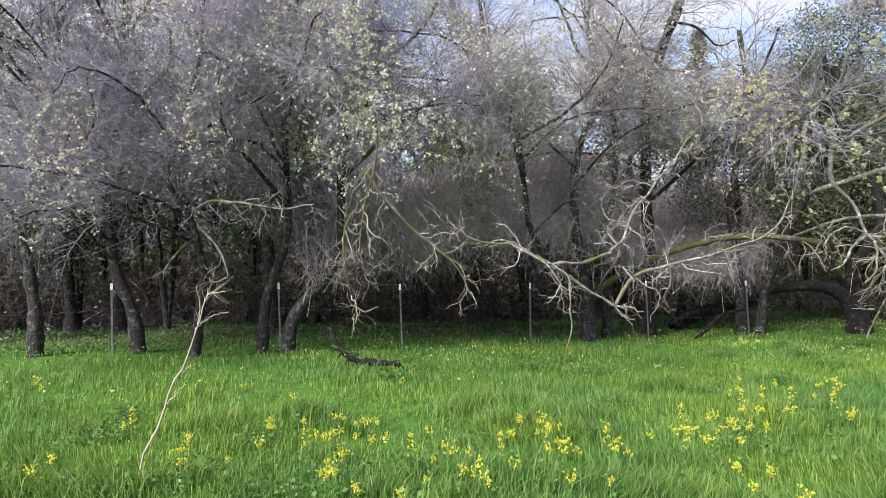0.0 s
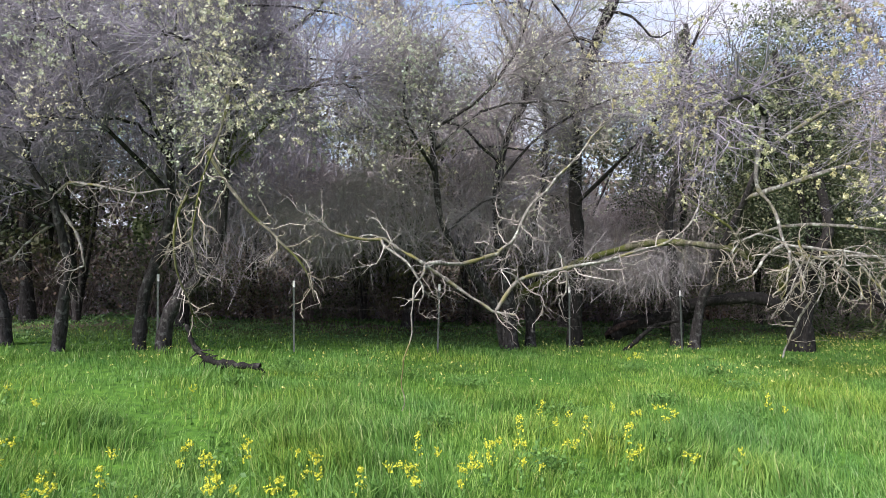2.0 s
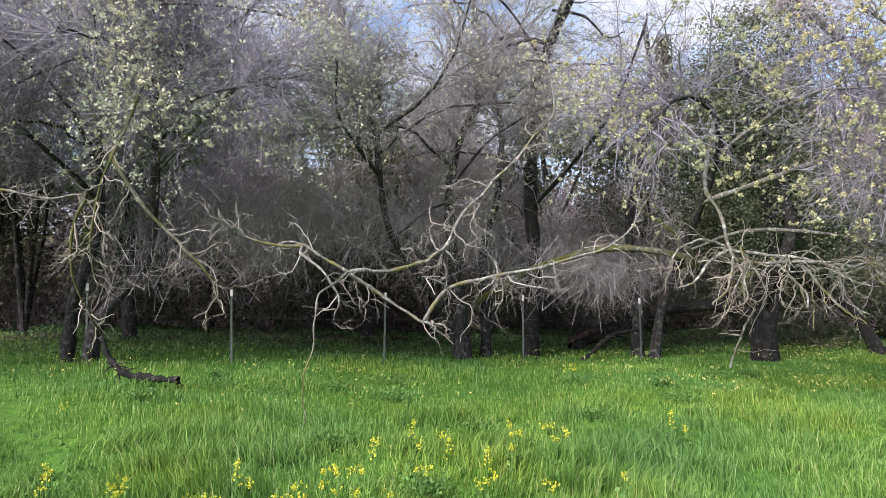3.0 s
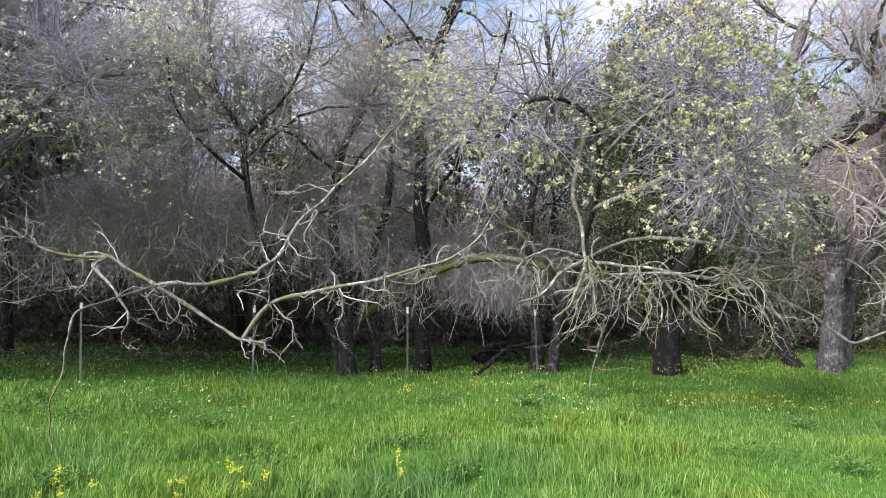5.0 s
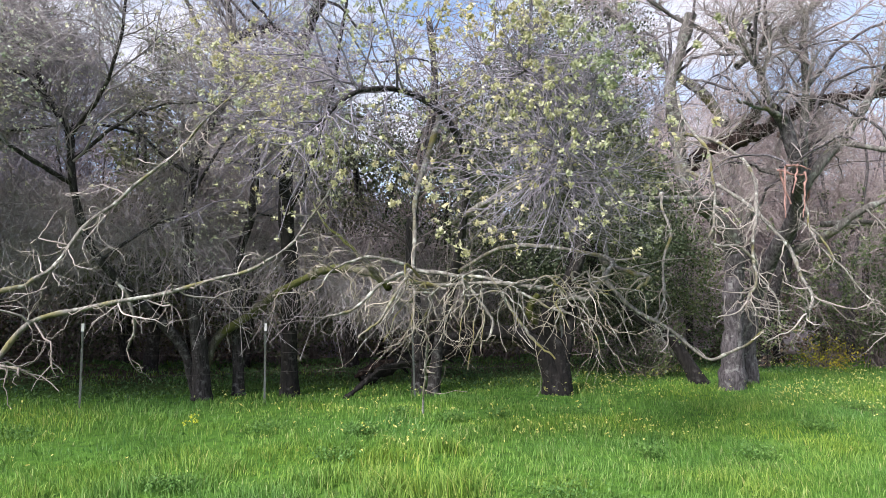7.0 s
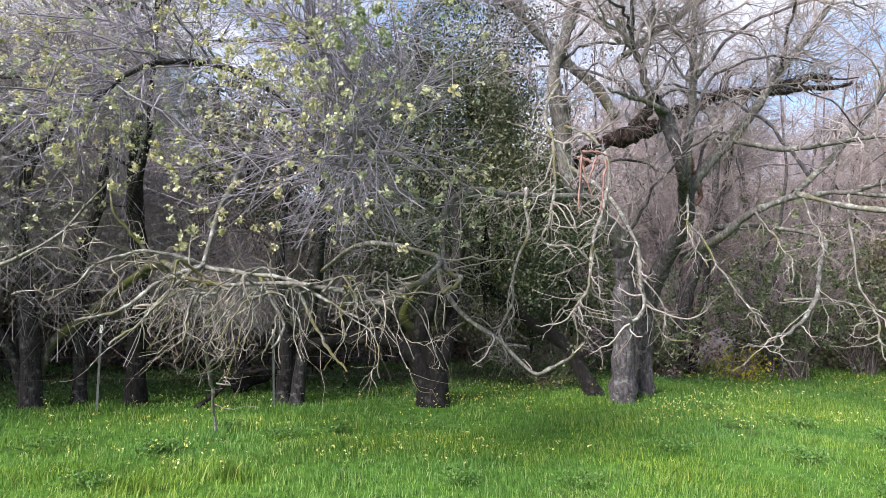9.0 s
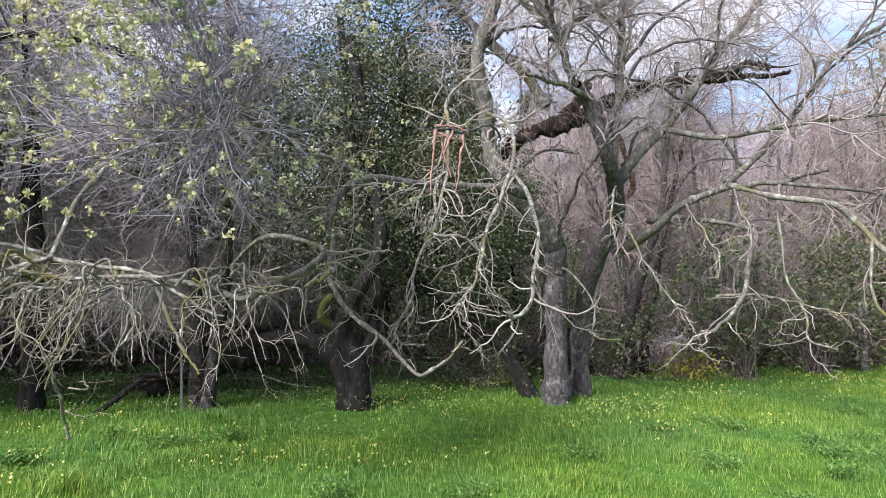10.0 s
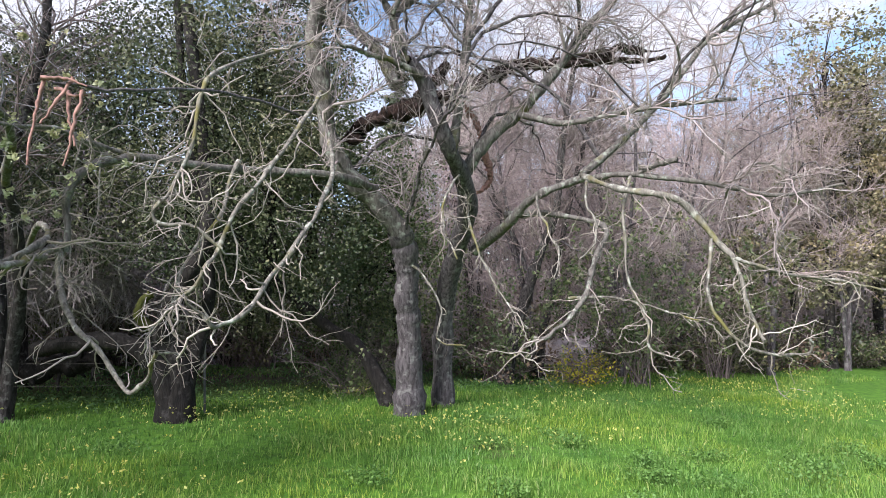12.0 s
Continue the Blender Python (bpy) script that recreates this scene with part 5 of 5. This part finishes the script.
broken_branch()


# ---- fence ----
def tee_post(x, tall, lean):
    """A steel T-section post with studs and a white-painted top, leaning a little."""
    y = 13.12 + 0.27 * x
    z = float(ground_z(x, y))
    bm = bmesh.new()
    for w, d, oy in ((0.036, 0.005, 0.0), (0.005, 0.032, 0.017)):
        bmesh.ops.create_cube(bm, size=1, matrix=Matrix.Translation((0, oy, tall / 2 - 0.1)) @ Matrix.Diagonal((w, d, tall + 0.2, 1)))
    for k in range(14):
        bmesh.ops.create_cube(bm, size=1, matrix=Matrix.Translation((0, -0.006, 0.2 + k * tall / 17)) @ Matrix.Diagonal((0.012, 0.008, 0.012, 1)))
    me = bpy.data.meshes.new("post")
    bm.to_mesh(me)
    bm.free()
    post = part("post", me, M_STEEL, FENCE)
    post.matrix_basis = pose(x, y, z, lean[0], lean[1], 8)
    bm = bmesh.new()
    for w, d, oy in ((0.044, 0.011, 0.0), (0.011, 0.036, 0.018)):
        bmesh.ops.create_cube(bm, size=1, matrix=Matrix.Translation((0, oy, tall - 0.055)) @ Matrix.Diagonal((w, d, 0.13, 1)))
    me = bpy.data.meshes.new("painted_top")
    bm.to_mesh(me)
    bm.free()
    part("painted_top", me, M_WHITE if x < 9 else M_STEEL, post, "white-painted post top" if x < 9 else "")
    return Matrix(post.matrix_basis)


FENCE = thing("wire_fence", "old wire fence on steel posts with white-painted tops", "fence")
posts = []
for x in (-12.0, -9.1, -6.2, -3.3, -0.95, 1.8, 4.62, 7.28, 10.35):
    posts.append(tee_post(x, 1.36 + RNG.uniform(-0.04, 0.05), (RNG.uniform(-2, 2), RNG.uniform(-2.2, 2.2))))
for height in (1.24, 0.9, 0.56):
    rows = []
    for a, b in zip(posts[:-1], posts[1:]):
        p, q = a @ Vector((0, -0.012, height)), b @ Vector((0, -0.012, height))
        for k in range(8):
            f = k / 8
            s = p.lerp(q, f)
            rows.append((s.x, s.y, s.z - 0.05 * 4 * f * (1 - f)))
    V, Q = tubes(np.array(rows)[None], np.full((1, len(rows)), 0.0023), 5)
    barb = np.array(rows)[::1]
    P = np.stack([barb + RNG.normal(0, 0.012, barb.shape), barb + RNG.normal(0, 0.012, barb.shape)], 1)
    V2, Q2 = tubes(P, np.full((len(P), 2), 0.0015), 3)
    V, Q = joined([(V, Q), (V2, Q2)])
    part("wire", mesh_of("wire", V, Q), M_WIRE, FENCE, "thin rusty barbed wire strand")


# ---- meadow plants ----
def mustard_plant(seed, tall):
    """A branching mustard: thin green stems, a few leaves, loose heads of four-petalled yellow flowers."""
    rng = np.random.default_rng(seed)
    top = thing("mustard_plant", "slender wild mustard with clusters of yellow flowers", "wildflower", group="mustard flowers in the meadow")
    main = curve([(0, 0, -0.03), (rng.normal(0, 0.02), rng.normal(0, 0.02), tall * 0.5), (rng.normal(0, 0.05), rng.normal(0, 0.05), tall)], 9)
    lines, heads = [main], [main[-1]]
    for k in range(rng.integers(0, 3)):
        s = main[rng.integers(3, 7)]
        e = s + [rng.normal(0, 0.07), rng.normal(0, 0.07), tall * rng.uniform(0.18, 0.4)]
        lines.append(curve([s, (s + e) / 2 + [0, 0, -0.02], e], 9))
        heads.append(e)
    P = np.stack(lines)
    V, Q = tubes(P, taper(np.full(len(P), 0.0035), 9, 0.5), 5)
    part("stem", mesh_of("stem", V, Q), M_STEM, top)
    at = np.concatenate([main[rng.integers(1, 6, 16)] + rng.normal(0, 0.03, (16, 3))])
    V, F = leaf_cards(at, rng.uniform(0.025, 0.06, len(at)), rng)
    part("foliage", mesh_of("foliage", V, None, F), M_WEED, top)
    for h in heads:
        n = rng.integers(8, 15)
        c = h + rng.normal(0, 1, (n, 3)) * [0.014, 0.014, 0.018]
        V, F = leaf_cards(np.repeat(c, 4, 0) + rng.normal(0, 0.005, (4 * n, 3)), np.full(4 * n, 0.0165), rng)
        part("flower_head", mesh_of("flower_head", V - h, None, F), M_PETAL, top, "small yellow four-petalled flowers", "stuff").location = tuple(h)
    return top


kinds = [mustard_plant(800 + k, t) for k, t in enumerate((0.56, 0.5, 0.62, 0.42, 0.52, 0.36))]
spots = [(-0.25, 4.04), (3.6, 5.19), (-0.88, 4.72), (2.35, 5.56), (2.1, 5.0), (4.4, 5.9)]
spots += [(-2.34, 4.53), (-1.91, 4.41), (-1.68, 4.06), (-1.49, 4.59), (-1.46, 5.12), (-1.15, 4.86), (-0.94, 4.39), (-0.85, 4.96), (-0.68, 4.62), (-0.72, 3.85), (-0.82, 3.75), (-0.32, 3.73), (0.32, 4.06), (0.16, 3.64), (0.76, 4.41), (0.76, 3.84), (0.96, 4.42), (1.10, 4.05), (1.55, 4.28), (1.98, 4.63), (2.20, 4.64), (2.10, 4.02), (1.90, 3.20), (0.85, 3.72), (0.29, 3.42), (1.88, 4.73), (1.77, 3.51), (-2.62, 3.96)]
rf = np.random.default_rng(12)
for k in range(34):
    x = rf.normal(0.8, 2.6)
    spots.append((x, 0.41 * x + 3.75 + abs(rf.normal(0, 0.75))))
for k in range(9):
    x = rf.uniform(-5, 6)
    spots.append((x, 0.41 * x + rf.uniform(4.2, 8.5)))
for k, (x, y) in enumerate(spots):
    m = Matrix.Translation((x, y, float(ground_z(x, y)))) @ pose(0, 0, 0, rf.normal(0, 5), rf.normal(0, 5), rf.uniform(0, 360))
    if k < len(kinds):
        kinds[k].matrix_basis = m
    else:
        copy_thing(kinds[k % len(kinds)], m)


def weed_clump(seed, wide):
    """A low clump of broad dark leaves."""
    rng = np.random.default_rng(seed)
    top = thing("weed_clump", "low clump of broad dark green weeds", "weed", group="weed clumps in the meadow")
    n = 420
    at = rng.normal(0, 1, (n, 3)) * [wide, wide * 0.8, 0.035] + [0, 0, 0.1]
    V, F = leaf_cards(at, rng.uniform(0.018, 0.045, n), rng, 1.0)
    part("foliage", mesh_of("foliage", V, None, F), M_WEED, top)
    P = np.stack([[(p[0] * 0.5, p[1] * 0.5, -0.02), tuple(p)] for p in at[:40]])
    V, Q = tubes(P, np.full((40, 2), 0.003), 3)
    part("stem", mesh_of("stem", V, Q), M_STEM, top, kind="stuff")
    return top


weeds = [weed_clump(900 + k, w) for k, w in enumerate((0.16, 0.22, 0.12))]
for k in range(64):
    x = rf.uniform(-8, 20)
    y = 0.41 * x + rf.uniform(4.5, 12.0) - 0.1 * x
    m = Matrix.Translation((x, y, float(ground_z(x, y)))) @ pose(0, 0, 0, 0, 0, rf.uniform(0, 360))
    if k < 3:
        weeds[k].matrix_basis = m
    else:
        copy_thing(weeds[k % 3], m)


def small_flowers():
    """Sprinkles of low yellow and cream flowers in the grass before the trees."""
    rng = np.random.default_rng(44)
    n = 9000
    x = rng.uniform(-8, 24, n)
    y = 13.12 + 0.27 * x - rng.uniform(-1.2, 5.0, n)
    keep = rng.uniform(0, 1, n) < np.clip(patchy(x, y, 1.3, 2.0) ** 2 * np.interp(x, [-8, 6, 9, 24], [0.15, 0.3, 1, 0.9]), 0, 1)
    x, y = x[keep], y[keep]
    z = ground_z(x, y) + rng.uniform(0.13, 0.27, len(x))
    at = np.repeat(np.stack([x, y, z], -1), 3, 0) + rng.normal(0, 0.012, (3 * len(x), 3))
    V, F = leaf_cards(at, rng.uniform(0.018, 0.042, len(at)), rng)
    tagged(part("small_flowers", mesh_of("small_flowers", V, None, F), M_FLOWERLET), "tiny pale yellow flowers sprinkled through the grass", "wildflower", kind="stuff")


small_flowers()


def dead_stalk():
    """A tall dry weed stalk that leans and forks near its top."""
    rng = np.random.default_rng(3)
    foot = np.array([-2.42, 4.8, float(ground_z(-2.42, 4.8)) - 0.05])
    top = thing("dead_stalk", "tall dry leaning weed stalk with thin side shoots", "dead plant", tuple(foot))

    def run(name, points, r0, r1):
        P = curve(points, 16) + rng.normal(0, 0.004, (16, 3))
        V, Q = tubes(P[None], np.linspace(r0, r1, 16)[None], 6)
        part(name, mesh_of(name, V - foot, Q), M_STRAW, top)
        return P

    P = run("stalk", [tuple(foot), (-2.36, 4.8, 0.29), (-2.2, 4.8, 0.63), (-2.13, 4.8, 0.84), (-2.03, 4.8, 0.99), (-1.96, 4.8, 1.17), (-1.89, 4.78, 1.35), (-1.82, 4.76, 1.52), (-1.75, 4.74, 1.53)], 0.010, 0.004)
    run("side_shoot", [(-2.18, 4.8, 0.67), (-2.08, 4.76, 0.77), (-1.99, 4.72, 0.85)], 0.0055, 0.003)
    run("side_shoot", [(-2.09, 4.8, 0.89), (-2.04, 4.83, 0.94), (-1.97, 4.86, 0.98)], 0.005, 0.003)
    run("side_shoot", [(-1.94, 4.8, 1.26), (-1.82, 4.84, 1.35), (-1.71, 4.87, 1.37)], 0.006, 0.003)
    run("side_shoot", [(-1.92, 4.8, 1.28), (-1.89, 4.77, 1.46), (-1.91, 4.75, 1.59)], 0.005, 0.0025)
    at, d, r = shoots(P[None], np.linspace(0.009, 0.004, 16)[None], 14, rng, 0.6, (0.3, 0.8))
    S = grow(at, d, rng.uniform(0.06, 0.22, 14), 5, 0.14, -0.03, rng)
    V, Q = tubes(S - foot, taper(np.full(14, 0.0026), 6), 4)
    part("twiglets", mesh_of("twiglets", V, Q), M_STRAW, top, kind="stuff")


dead_stalk()


def far_woods():
    """Woods on the rise far behind, too far to tell tree from tree."""
    rng = np.random.default_rng(77)
    n = 18000
    crowns = 120
    cx = rng.uniform(-60, 80, crowns)
    cy = 13.12 + 0.27 * cx + rng.uniform(26, 70, crowns)
    cz = ground_z(cx, cy)
    ch, cw = rng.uniform(6, 11, crowns), rng.uniform(2, 4, crowns)
    k = rng.choice(crowns, n)
    d = unit(rng.normal(0, 1, (n, 3))) * rng.uniform(0.5, 1.05, (n, 1))
    P = np.stack([cx[k], cy[k], cz[k] + ch[k] * 0.55], -1) + d * np.stack([cw[k], cw[k], ch[k] * 0.5], -1)
    V, F = leaf_cards(P, rng.uniform(0.4, 1.1, n), rng)
    tagged(part("far_woods", mesh_of("far_woods", V, None, F), M_OLIVE), "distant olive-green woods on the rise", "woods", kind="stuff")


far_woods()


def far_house():
    """A tan house on the slope behind the wood, of which little shows between the crowns."""
    x, y = -22.5, 27.0
    z = float(ground_z(x, y)) - 0.3
    top = thing("house", "tan rendered two-storey house behind the trees", "house", (x, y, z))

    def box(name, size, at, mat, parent=top, label=""):
        bm = bmesh.new()
        bmesh.ops.create_cube(bm, size=1, matrix=Matrix.Translation(at) @ Matrix.Diagonal((*size, 1)))
        bmesh.ops.bevel(bm, geom=bm.edges[:], offset=0.02, segments=1, affect="EDGES")
        me = bpy.data.meshes.new(name)
        bm.to_mesh(me)
        bm.free()
        return part(name, me, mat, parent, label)

    tan, pane = plain("tan_render", (0.42, 0.33, 0.25), 0.9), plain("dark_glass", (0.05, 0.06, 0.07), 0.1)
    tile = plain("roof_tiles", (0.2, 0.12, 0.09), 0.85)
    box("wall", (9, 7, 9.6), (0, 0, 4.8), tan)
    roof = box("roof", (10.2, 8.2, 0.25), (0, 0, 9.75), tile, top, "flat-eaved brown tiled roof")
    for k in range(12):
        box("bracket", (0.12, 0.5, 0.2), (-4.6 + 0.84 * k, -3.75, 9.5), tan, roof)
    for k in range(4):
        for level in (2.0, 5.2, 8.0):
            w = box("window", (1.3, 0.12, 1.5), (-3.3 + 2.2 * k, -3.5, level), M_WHITE)
            box("pane", (1.1, 0.1, 1.3), (-3.3 + 2.2 * k, -3.54, level), pane, w, "dark window glass")


far_house()
